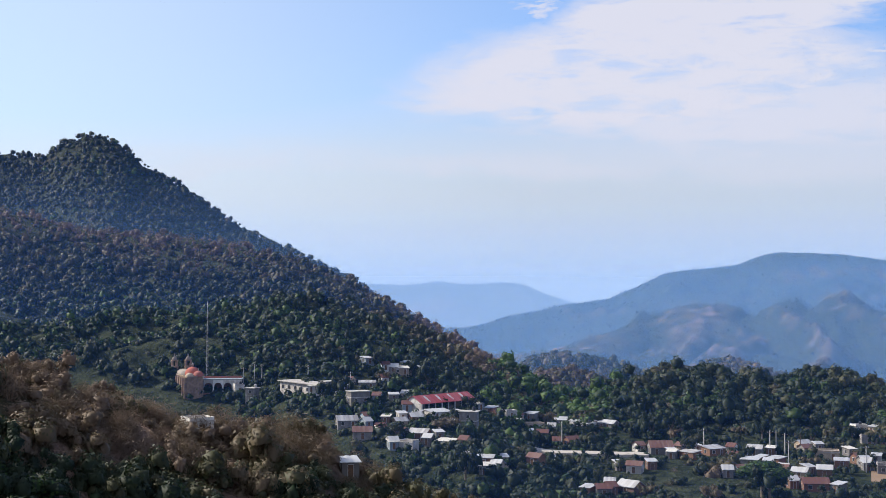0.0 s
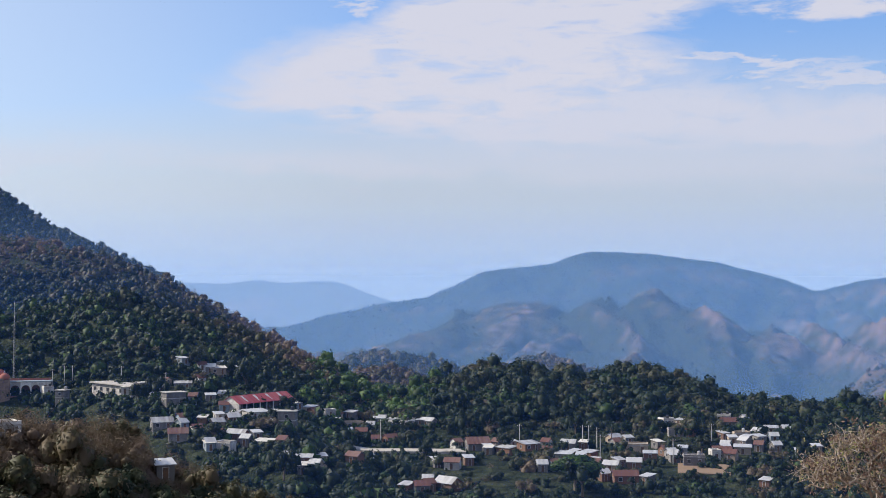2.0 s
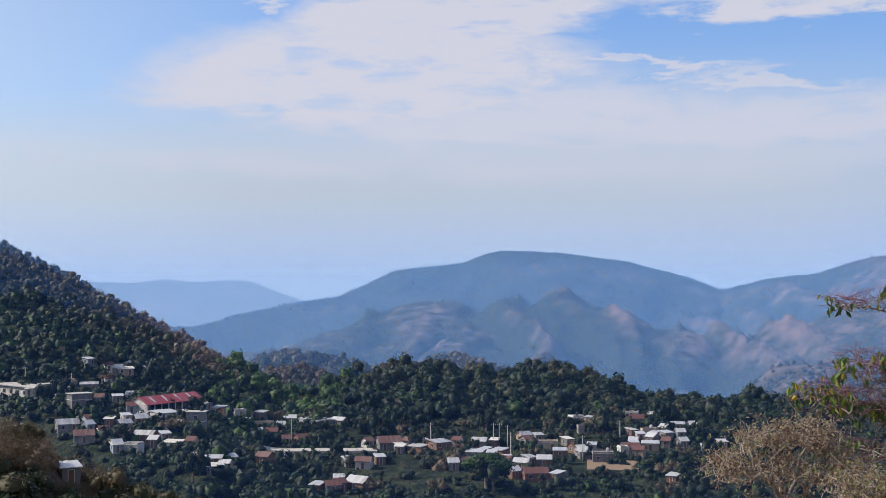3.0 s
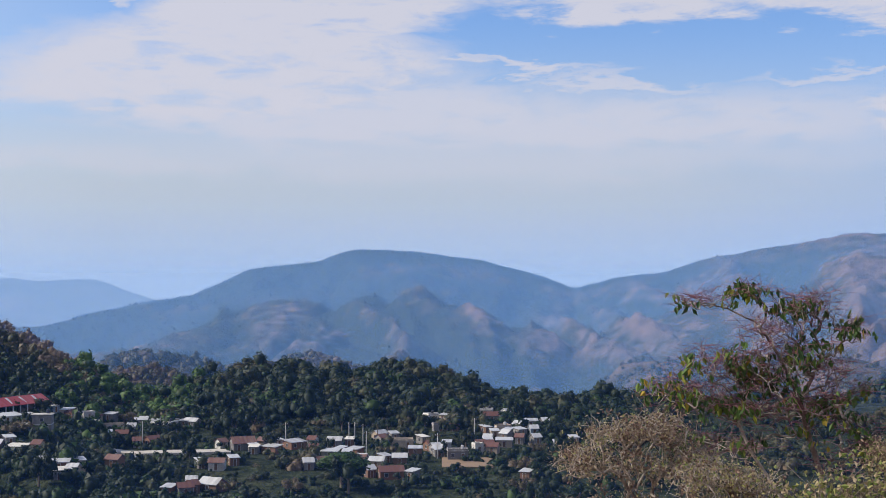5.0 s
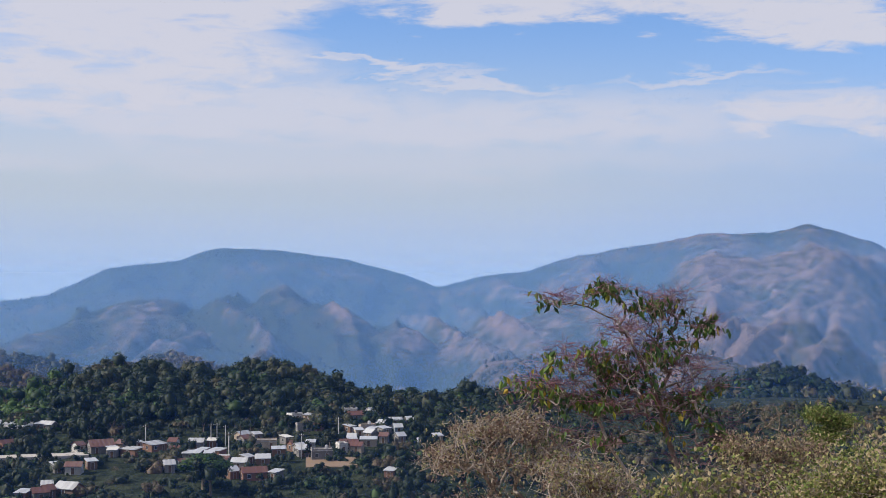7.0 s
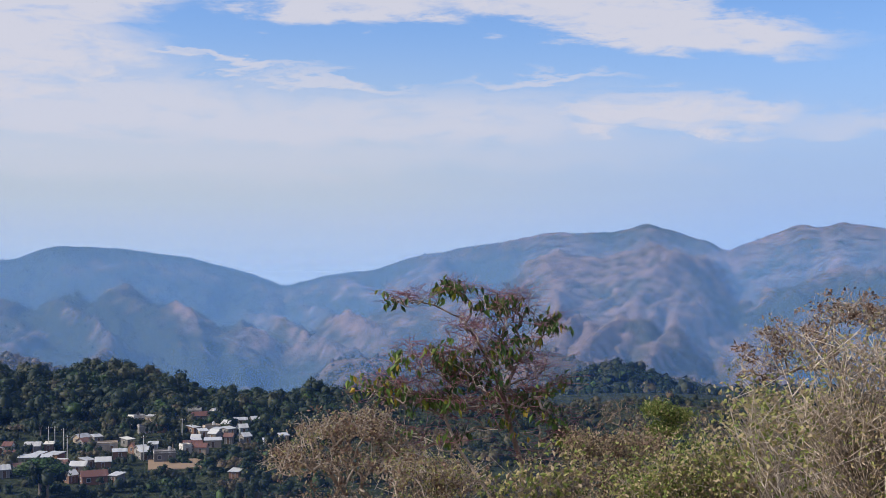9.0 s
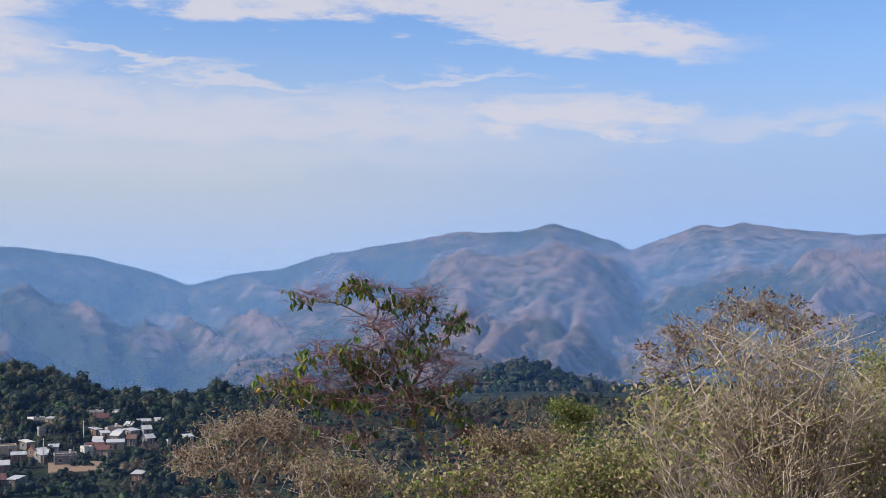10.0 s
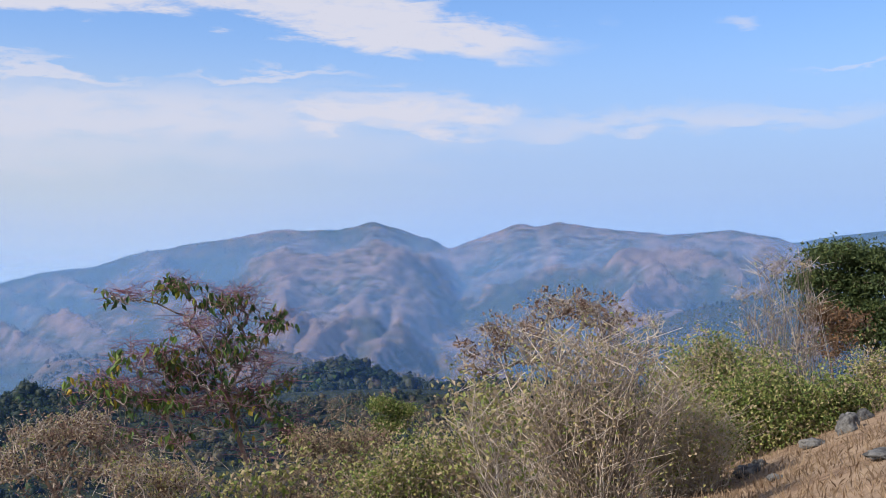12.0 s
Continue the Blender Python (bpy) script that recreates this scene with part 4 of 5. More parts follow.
def mast():
    at = site(-10.5, -4.0)
    tall = (math.tan(radians(-1.08)) * at[3] + EYE) - at[2]
    ob = thing("radio_mast", at[:3], 10, "tall thin lattice radio mast on the wooded hillside", "mast")
    bm = bmesh.new()
    legs = [(0.5 * math.cos(a), 0.5 * math.sin(a)) for a in (0.3, 2.39, 4.49)]
    levels = [tall * i / 16 for i in range(17)]
    def bar(a, b, t):
        a, b = Vector(a), Vector(b)
        m = Matrix.Translation((a + b) / 2) @ (b - a).to_track_quat("Z", "Y").to_matrix().to_4x4()
        bmesh.ops.create_cone(bm, segments=4, radius1=t, radius2=t, depth=(b - a).length, matrix=m)
    s = lambda z: 1 - 0.6 * z / tall
    for z0, z1 in zip(levels, levels[1:]):
        for i in range(3):
            p, q = legs[i], legs[(i + 1) % 3]
            bar((p[0] * s(z0), p[1] * s(z0), z0), (p[0] * s(z1), p[1] * s(z1), z1), 0.05)
            bar((p[0] * s(z0), p[1] * s(z0), z0), (q[0] * s(z1), q[1] * s(z1), z1), 0.025)
    part("lattice", finish("lattice", bm, CEMENT), ob)
    part("antenna", lathe("antenna", [(0.12, tall - 0.3), (0.10, tall + 2.5), (0.03, tall + 4)], FRAME, n=6), ob)


mast()


# ---- single trees among the houses ----
VILLAGE_BARK = plain("village_bark", (0.12, 0.09, 0.065), (0.20, 0.16, 0.12), 1.0)


def village_tree(label, seed, lobes, leaves, size, flat, shade, trunk_h=0.9):
    """A broad tree of crown radius 1: trunk with limbs, and a crown of leaf sprays."""
    rs = np.random.RandomState(seed)
    ob = thing("tree", (0, 0, -500), 0, label, "tree", "trees among the houses")
    bm = bmesh.new()
    def limb(a, b, ra, rb):
        a, b = Vector(a), Vector(b)
        m = Matrix.Translation((a + b) / 2) @ (b - a).to_track_quat("Z", "Y").to_matrix().to_4x4()
        bmesh.ops.create_cone(bm, segments=7, radius1=ra, radius2=rb, depth=(b - a).length, matrix=m)
    limb((0, 0, -0.3), (0.03, 0.02, trunk_h * 0.6), 0.085, 0.06)
    for i in range(5):
        a = i * 1.26 + rs.rand()
        limb((0.03, 0.02, trunk_h * 0.55), (0.5 * math.cos(a), 0.5 * math.sin(a), trunk_h + 0.15), 0.045, 0.015)
    part("trunk", finish("trunk", bm, VILLAGE_BARK), ob)
    v, f = leafy_crown(seed, 1, lobes, leaves, size, flat, 0.3)
    v[:, 2] += trunk_h - 0.45
    part("crown", sheet("crown", v, f, MAT_WOODS, {"shade": np.clip(shade + 0.06 * rs.randn(len(v)), 0, 1)}), ob)
    return ob


PROTOS = [village_tree("dark green leafy tree among village houses", 401, 7, 700, 0.06, 0.85, 0.82), village_tree("olive green leafy tree among village houses", 402, 6, 620, 0.065, 1.0, 0.6),
          village_tree("brownish half-bare tree among village houses", 403, 6, 380, 0.06, 0.9, 0.3), village_tree("tall dark tree among village houses", 404, 8, 700, 0.055, 1.5, 0.74, 1.3)]
BROAD = village_tree("large spreading bright green tree below the village", 405, 12, 2600, 0.045, 0.55, 0.97, 0.8)
ORANGE = village_tree("tree with orange-brown dry leaves", 406, 7, 700, 0.06, 0.9, 0.08)


def plant(proto, az, r, size):
    p = spot(az, r)
    return copy_thing(proto, pose(*p, 0, 0, rs_house.uniform(0, 360)) @ Matrix.Diagonal((size, size, size, 1)))


def set_at(proto, az, r, size):
    p = spot(az, r)
    proto.matrix_world = pose(*p, 0, 0, 40) @ Matrix.Diagonal((size, size, size, 1))


az_v, r_v, rs_v = scatter(-8, 25, 335, 560, 24.0, 222)
x_v, y_v, z_v, _ = land(az_v, r_v)
s_v = clear_view(az_v, r_v, z_v, 2.8 + 2.4 * rs_v.rand(len(az_v)))
places = [(a, r, s) for a, r, s in zip(az_v, r_v, s_v) if s > 1.8]
for i, q in enumerate(places[4:]):
    plant(PROTOS[i % 4], *q)
for proto, q in zip(PROTOS, places):
    set_at(proto, *q)
set_at(BROAD, 14.1, 375, 9.0)
set_at(ORANGE, 1.2, 600, 4.0)


def palm(az, r, tall, seed):
    rs = np.random.RandomState(seed)
    p = spot(az, r)
    ob = thing("palm_tree", p, 0, "slender palm with drooping green fronds", "palm tree", "palms")
    part("trunk", lathe("trunk", [(0.22, -0.5), (0.16, tall * 0.5), (0.13, tall)], VILLAGE_BARK, n=8), ob)
    for i in range(14):
        a, up = i * 0.449 * 2 + rs.rand() * 0.3, rs.uniform(-0.1, 0.9)
        bm = bmesh.new()
        last = None
        for q in range(7):
            f = q / 6
            c = Vector((math.cos(a) * 2.3 * f, math.sin(a) * 2.3 * f, tall + 2.0 * up * f - 1.9 * f * f))
            w = 0.32 * math.sin(math.pi * min(0.95, f + 0.12)) + 0.02
            sd = Vector((-math.sin(a), math.cos(a), 0)) * w
            row = [bm.verts.new(c - sd - Vector((0, 0, w * 0.6))), bm.verts.new(c), bm.verts.new(c + sd - Vector((0, 0, w * 0.6)))]
            if last:
                bm.faces.new((last[0], row[0], row[1], last[1])), bm.faces.new((last[1], row[1], row[2], last[2]))
            last = row
        me = finish("frond", bm, MAT_WOODS)
        me.attributes.new("shade", "FLOAT", "POINT").data.foreach_set("value", np.full(len(me.vertices), 0.8 + 0.1 * rs.rand(), np.float32))
        part("frond", me, ob)


for i, q in enumerate(((2.6, 560, 7.5), (15.7, 470, 8.0), (3.4, 575, 6.5), (12.9, 430, 6.0))):
    palm(*q, 60 + i)


# ---- plants on the hilltop ----
def bark(name, a, b):
    m, k, out = material(name)
    p = place_of(k)
    rnd = k.add("ShaderNodeNewGeometry").outputs["Random Per Island"]
    c = k.mix(k.span(k.math("ADD", k.noise(p, 3.0, 5.0, 0.7), k.math("MULTIPLY", k.math("SUBTRACT", rnd, 0.5), 0.5)), 0.3, 0.7), a, b)
    surface(k, out, c, 0.9, 0, 0.15, k.noise(p, 30.0, 4.0), 0.5, 0.01)
    return m


PALEBARK = bark("pale_grey_bark", (0.17, 0.13, 0.11), (0.42, 0.36, 0.31))
BARK = bark("grey_brown_bark", (0.10, 0.075, 0.055), (0.25, 0.20, 0.15))
STRAW = bark("dry_tan_stems", (0.25, 0.20, 0.165), (0.55, 0.465, 0.39))
PALEWOOD = bark("bleached_twigs", (0.26, 0.21, 0.175), (0.50, 0.44, 0.375))
ROSY = bark("reddish_flower_stalks", (0.13, 0.05, 0.07), (0.28, 0.13, 0.15))
RUSSET = bark("russet_seed_heads", (0.12, 0.078, 0.06), (0.24, 0.16, 0.125))
LEAF_GLOSSY = leaf_material("glossy_hanging_leaves", [(0.0, (0.42, 0.30, 0.05)), (0.12, (0.30, 0.32, 0.05)), (0.35, (0.12, 0.20, 0.045)), (1.0, (0.035, 0.075, 0.03))], 0.4)
LEAF_BUSH = leaf_material("bush_leaves", [(0.0, (0.38, 0.29, 0.20)), (0.18, (0.40, 0.32, 0.19)), (0.36, (0.36, 0.34, 0.13)), (0.6, (0.20, 0.25, 0.065)), (1.0, (0.06, 0.10, 0.028))], 0.3)
LEAF_DARK = leaf_material("dark_tree_leaves", [(0.0, (0.11, 0.14, 0.045)), (0.5, (0.055, 0.085, 0.030)), (1.0, (0.024, 0.045, 0.02))], 0.2)


def tubes(name, segs, mat, sides=4):
    """Tapered stems: rows of (start, end, radius at the start, at the end), arrays."""
    a, b, ra, rb = (np.asarray(q, float) for q in zip(*segs)) if isinstance(segs, list) else segs
    d = b - a
    d /= np.maximum(np.linalg.norm(d, axis=1), 1e-9)[:, None]
    ref = np.where(np.abs(d[:, 2:3]) > 0.8, (1.0, 0, 0), (0, 0, 1.0))
    u = np.cross(d, ref)
    u /= np.linalg.norm(u, axis=1)[:, None]
    w = np.cross(d, u)
    ang = np.arange(sides) * 6.28319 / sides
    off = u[:, None] * np.cos(ang)[None, :, None] + w[:, None] * np.sin(ang)[None, :, None]
    v = np.concatenate([a[:, None] + off * np.asarray(ra)[:, None, None], b[:, None] + off * np.asarray(rb)[:, None, None]], 1)
    i = np.arange(sides)
    f = np.stack([i, (i + 1) % sides, sides + (i + 1) % sides, sides + i], -1)
    f = f[None] + (np.arange(len(a)) * 2 * sides)[:, None, None]
    return sheet(name, v.reshape(-1, 3), f.reshape(-1, 4), mat)


def skeleton(trunk, tips, rs, droop=0.1, tip_r=0.006, power=0.47, step=0.35):
    """Limbs that reach from a trunk (points and parents) to the tips. Returns arrays of segments."""
    P = [np.array(p, float) for p in trunk[0]]
    par = list(trunk[1])
    order = np.argsort(np.linalg.norm(tips - P[-1], axis=1) + 0.6 * np.random.RandomState(3).rand(len(tips)))
    for t in tips[order]:
        A = np.array(P)
        dist = np.linalg.norm(A - t, axis=1) + 0.9 * np.maximum(A[:, 2] - t[2] + 0.1, 0)
        j = int(np.argmin(dist))
        s = A[j]
        n = max(2, int(np.linalg.norm(t - s) / step))
        up = np.array([0, 0, np.linalg.norm(t - s) * droop])
        kink = rs.randn(3) * np.linalg.norm(t - s) * 0.07
        last = j
        for q in range(1, n + 1):
            f = q / n
            P.append(s + (t - s) * f + (up + kink) * (4 * f * (1 - f)) * 0.5 + rs.randn(3) * 0.02 * (q < n))
            par.append(last)
            last = len(P) - 1
    P, par = np.array(P), np.array(par)
    weight = np.zeros(len(P))
    kids = np.zeros(len(P), int)
    for c in par[1:]:
        kids[c] += 1
    weight[kids == 0] = 1
    for c in range(len(P) - 1, 0, -1):
        weight[par[c]] += weight[c]
    rad = tip_r * weight ** power
    c = np.arange(1, len(P))
    return P[par[c]], P[c], np.minimum(rad[par[c]], rad[c] * 1.5), rad[c], P[kids == 0]


def leaves_at(name, base, aim, length, width, shade, mat, rs, fold=0.25):
    """One folded pointed blade for every base point."""
    n = len(base)
    d = aim / np.linalg.norm(aim, axis=1)[:, None]
    side = np.cross(d, rs.randn(n, 3))
    side /= np.linalg.norm(side, axis=1)[:, None]
    up = np.cross(side, d)
    L, W = length[:, None], width[:, None]
    mid = base + d * L * 0.45 + up * L * 0.06
    v = np.stack([base, mid - side * W + up * W * fold, base + d * L - up * L * 0.12, mid + side * W + up * W * fold], 1).reshape(-1, 3)
    q = np.arange(n)[:, None] * 4
    f = np.concatenate([q + (0, 1, 2), q + (0, 2, 3)])
    return sheet(name, v, f, mat, {"shade": np.repeat(shade, 4)}, smooth=False)


def lobe_points(lobes, az0, r, origin, rs, deep=0.8):
    """Random points in rounded masses given by heading, height, half-sizes (degrees) and number, about distance r."""
    out = []
    for a, e, ra, re, n in lobes:
        q = rs.randn(n, 3)
        q /= np.linalg.norm(q, axis=1)[:, None]
        q *= rs.rand(n, 1) ** 0.4
        dist = r + q[:, 2] * radians(ra) * r * deep
        A, E = np.radians(a + q[:, 0] * ra), np.radians(e + q[:, 1] * re)
        out.append(np.stack([dist * np.sin(A), dist * np.cos(A), EYE + dist * np.tan(E)], -1))
    return np.concatenate(out) - np.array(origin)


def rooted(az, r):
    """Foot of a plant in the ground."""
    p = spot(az, r)
    return p - Vector((0, 0, 0.05))


def from_angles(az, el, r, origin):
    a = radians(az)
    return np.array((r * math.sin(a), r * math.cos(a), EYE + r * math.tan(radians(el)))) - np.array(origin)


def leafy_tree():
    """The thin tree with hanging leaves and reddish stalks on the brow of the hill."""
    rs = np.random.RandomState(21)
    r = 26.0
    at = rooted(34.4, r)
    ob = thing("young_tree", at, 0, "sparse young tree with hanging green-yellow leaves and reddish stalks", "tree")
    g = lambda a, e, dr=0.0: from_angles(a, e, r + dr, at)
    trunk = ([(0, 0, 0), g(34.5, -11.5), g(33.9, -9.8), g(33.0, -8.4), g(32.2, -7.2), g(31.7, -6.0), g(31.9, -4.8), g(35.1, -9.6, 0.3), g(35.2, -8.2, 0.4), g(34.7, -6.6, 0.4), g(34.3, -5.0, 0.3), g(33.6, -3.4, 0.2), g(32.9, -2.2, 0.1), g(34.9, -3.9, 0.3)],
             [-1, 0, 1, 2, 3, 4, 5, 1, 7, 8, 9, 10, 11, 10])
    lobes = [(30.2, -0.75, 1.5, 0.4, 50), (32.3, -0.3, 0.8, 0.5, 46), (34.0, -0.9, 1.0, 0.5, 26), (35.2, -0.8, 0.9, 0.6, 56), (36.3, -2.0, 0.8, 0.8, 40), (33.0, -2.5, 1.6, 0.9, 80), (30.6, -3.4, 1.5, 0.8, 80), (28.7, -4.6, 1.3, 0.7, 64),
             (33.0, -4.2, 1.8, 0.9, 90), (35.6, -3.7, 1.1, 0.8, 50), (36.7, -6.4, 0.9, 1.0, 40), (31.4, -5.4, 1.9, 0.8, 80), (35.6, -5.4, 0.9, 0.8, 26), (36.9, -4.4, 0.5, 0.4, 14), (33.4, -6.4, 2.0, 0.7, 30), (31.0, -7.2, 2.2, 0.7, 50), (36.0, -7.6, 1.2, 0.7, 30), (29.0, -6.6, 1.4, 0.7, 40),
             (33.6, -1.7, 1.7, 0.8, 80), (34.6, -3.0, 1.5, 0.9, 90), (32.0, -3.6, 1.6, 0.8, 80), (33.8, -5.3, 1.6, 0.8, 90), (30.2, -4.9, 1.6, 0.7, 80), (35.9, -4.6, 0.9, 0.7, 50), (37.3, -7.2, 0.9, 0.7, 50)]
    tips = lobe_points(lobes, 33, r, at, rs, 1.0)
    a, b, ra, rb, ends = skeleton(trunk, tips, rs, 0.18, 0.0055, 0.36, 0.25)
    part("trunk", tubes("trunk", (a, b, ra, rb), PALEBARK, 5), ob, "slender pale grey-brown trunk and limbs")
    n = len(ends)
    # reddish stalks round the tips
    k = rs.randint(n, size=n * 4)
    s = ends[k] + rs.randn(len(k), 3) * 0.03
    e = s + rs.randn(len(k), 3) * (0.26, 0.26, 0.13) + (0, 0, 0.03)
    part("flower_stalk", tubes("flower_stalk", (s, e, np.full(len(k), 0.005), np.full(len(k), 0.003)), ROSY, 3), ob, "thin dark reddish stalks")
    # hanging leaves in bunches on some tips
    bunch = (rs.rand(n) < 0.45) & (0.5 + 0.5 * np.sin(ends[:, 0] * 3.1) * np.cos(ends[:, 2] * 3.7 + 1.0) > 0.42)
    k = np.repeat(np.where(bunch)[0], 5)
    base = ends[k] + rs.randn(len(k), 3) * (0.11, 0.11, 0.05)
    aim = np.stack([rs.randn(len(k)) * 0.45, rs.randn(len(k)) * 0.45, -np.ones(len(k))], -1)
    shade = np.clip(np.repeat(rs.rand(n)[np.where(bunch)[0]], 5) * 0.8 + 0.2 + 0.2 * rs.randn(len(k)), 0, 1)
    part("foliage", leaves_at("foliage", base, aim, 0.12 + 0.13 * rs.rand(len(k)), 0.034 + 0.026 * rs.rand(len(k)), shade, LEAF_GLOSSY, rs), ob, "bunches of hanging green and yellow leaves")


def stem_bush(name, az, r, lobes, stems, label, seed, spread=0.9, wood=None, leaf=0, leaf_mat=None, shade=0.3, heads=0, thick=0.012, side=4, leaf_len=0.09, gather=0.3):
    """A shrub of many stems from the ground, with twigs, and leaves or seed heads at their ends."""
    rs = np.random.RandomState(seed)
    at = rooted(az, r)
    ob = thing(name, at, 0, label, "shrub", "hilltop shrubs")
    tips = lobe_points(lobes, az, r, at, rs, 1.0)
    tips = tips[rs.permutation(len(tips))[:stems]]
    n = len(tips)
    foot = np.stack([tips[:, 0] * gather + rs.randn(n) * spread * 0.3, tips[:, 1] * gather + rs.randn(n) * spread * 0.3, np.zeros(n) - 0.3], -1)
    h = tips - foot
    segs_a, segs_b, r0, r1, nodes = [], [], [], [], []
    bow = rs.randn(n, 3) * 0.05 * np.linalg.norm(h, axis=1)[:, None]
    size = thick * (0.6 + 0.8 * rs.rand(n))
    last = foot
    steps = 6
    for q in range(1, steps + 1):
        f = q / steps
        p = foot + h * np.array((f ** 1.3, f ** 1.3, f)) + bow * (4 * f * (1 - f)) + rs.randn(n, 3) * 0.045
        segs_a.append(last), segs_b.append(p), r0.append(size * (1 - 0.8 * (f - 1 / steps))), r1.append(size * (1 - 0.8 * f))
        if q >= 2:
            nodes.append(p)
        last = p
    nodes = np.concatenate(nodes)
    k = rs.randint(len(nodes), size=n * side)
    s = nodes[k]
    L = 0.15 + 0.32 * rs.rand(len(k))
    e = s + np.stack([rs.randn(len(k)) * 0.75, rs.randn(len(k)) * 0.75, 0.35 + 0.7 * rs.rand(len(k))], -1) * L[:, None]
    segs_a.append(s), segs_b.append(e), r0.append(np.full(len(k), thick * 0.45)), r1.append(np.full(len(k), thick * 0.25))
    part("branchwork", tubes("branchwork", tuple(np.concatenate(q) for q in (segs_a, segs_b, r0, r1)), wood or STRAW, 3), ob)
    ends = np.concatenate([e, tips])
    if heads:
        k = rs.randint(len(tips), size=heads)
        top = tips[k]
        base = np.repeat(top, 9, 0) + rs.randn(heads * 9, 3) * (0.07, 0.07, 0.03)
        part("seed_tuft", leaves_at("seed_tuft", base, rs.randn(len(base), 3) + (0, 0, 0.2), 0.05 + 0.05 * rs.rand(len(base)), 0.010 + 0.012 * rs.rand(len(base)), rs.rand(len(base)), RUSSET, rs), ob, "dry russet seed heads", "stuff")
    if leaf:
        k = rs.randint(len(ends), size=leaf)
        base = ends[k] + rs.randn(leaf, 3) * 0.12
        aim = rs.randn(leaf, 3) + (0, 0, -0.2)
        sh = np.clip(shade + 0.28 * rs.randn(leaf), 0, 1)
        part("foliage", leaves_at("foliage", base, aim, leaf_len * (0.7 + 0.7 * rs.rand(leaf)), leaf_len * (0.26 + 0.18 * rs.rand(leaf)), sh, leaf_mat or LEAF_BUSH, rs), ob)
    return ob


def branchy(name, az, r, trunk_el, lobes, label, seed, wood, leaf=0, leaf_mat=None, leaf_len=0.12, shade=0.5, heads=0, tip_r=0.006, cat="tree", blob=0.12):
    """A small tree: trunk, limbs to the tips, and what grows on them."""
    rs = np.random.RandomState(seed)
    at = rooted(az, r)
    ob = thing(name, at, 0, label, cat)
    tips = lobe_points(lobes, az, r, at, rs, 1.0)
    top = from_angles(az, trunk_el, r, at)
    trunk = ([(0, 0, -0.2), top * (0.3, 0.3, 0.35), top * (0.7, 0.7, 0.7), top], [-1, 0, 1, 2])
    a, b, ra, rb, ends = skeleton(trunk, tips, rs, 0.15, tip_r, 0.36)
    part("trunk", tubes("trunk", (a, b, ra, rb), wood, 5), ob)
    k = rs.randint(len(ends), size=len(ends) * 3)
    e = ends[k] + rs.randn(len(k), 3) * 0.14
    part("twigwork", tubes("twigwork", (ends[k], e, np.full(len(k), tip_r * 0.7), np.full(len(k), tip_r * 0.4)), wood, 3), ob, "", "stuff")
    if heads:
        base = np.repeat(e[rs.randint(len(e), size=heads)], 9, 0) + rs.randn(heads * 9, 3) * (0.06, 0.06, 0.03)
        part("seed_tuft", leaves_at("seed_tuft", base, rs.randn(len(base), 3), 0.05 + 0.05 * rs.rand(len(base)), 0.012 + 0.012 * rs.rand(len(base)), rs.rand(len(base)), RUSSET, rs), ob, "dry russet seed heads", "stuff")
    if leaf:
        base = ends[rs.randint(len(ends), size=leaf)] + rs.randn(leaf, 3) * blob * np.array((1.4, 1.4, 0.7))
        sh = np.clip(shade + 0.25 * rs.randn(leaf), 0, 1)
        part("crown", leaves_at("crown", base, rs.randn(leaf, 3) + (0, 0, -0.3), leaf_len * (0.7 + 0.6 * rs.rand(leaf)), leaf_len * (0.18 + 0.14 * rs.rand(leaf)), sh, leaf_mat, rs), ob)
    return ob


leafy_tree()
# the large dry bush: pale stems before, a russet-headed shrub behind
stem_bush("dry_bush", 50.6, 16.5, [(49.6, -3.9, 1.9, 1.1, 80), (51.5, -3.7, 1.8, 1.2, 80), (47.8, -5.6, 1.8, 1.2, 60), (53.0, -5.2, 1.8, 1.2, 60), (50.4, -6.2, 3.0, 1.4, 80)], 200,
          "large dry bush of pale tan stems, nearly leafless", 31, 0.5, STRAW, 5200, LEAF_BUSH, 0.22, 0, 0.017, 9, 0.05, 0.10)
branchy("dry_shrub", 49.4, 20.0, -5.5, [(49.4, -1.3, 1.6, 0.5, 100), (47.3, -2.4, 1.7, 0.7, 100), (51.2, -1.8, 1.3, 0.6, 80), (45.8, -3.6, 1.5, 0.8, 70), (48.5, -3.2, 2.0, 0.9, 90), (51.6, -3.2, 1.6, 0.9, 70)], "dry shrub with russet seed heads on pale grey branches", 33, PALEBARK, 900, LEAF_BUSH, 0.05, 0.1, 170, 0.0055, "shrub")
stem_bush("leaning_bush", 47.6, 15.0, [(44.7, -5.2, 0.6, 0.5, 20), (45.6, -6.2, 1.4, 0.8, 40), (46.8, -7.4, 1.8, 1.0, 40)], 30, "dry bush of long leaning bleached stems", 35, 0.3, PALEWOOD, 500, LEAF_BUSH, 0.35, 0, 0.012, 6, 0.07, 0.0)
stem_bush("green_bush", 46.6, 19.5, [(46.0, -5.6, 1.6, 0.9, 90), (48.0, -6.4, 2.0, 1.2, 90), (44.6, -7.8, 1.4, 1.0, 60)], 240, "yellow-green leafy bush behind dry stems", 36, 0.8, PALEBARK, 4200, LEAF_BUSH, 0.34, 0, 0.008, 6, 0.07)
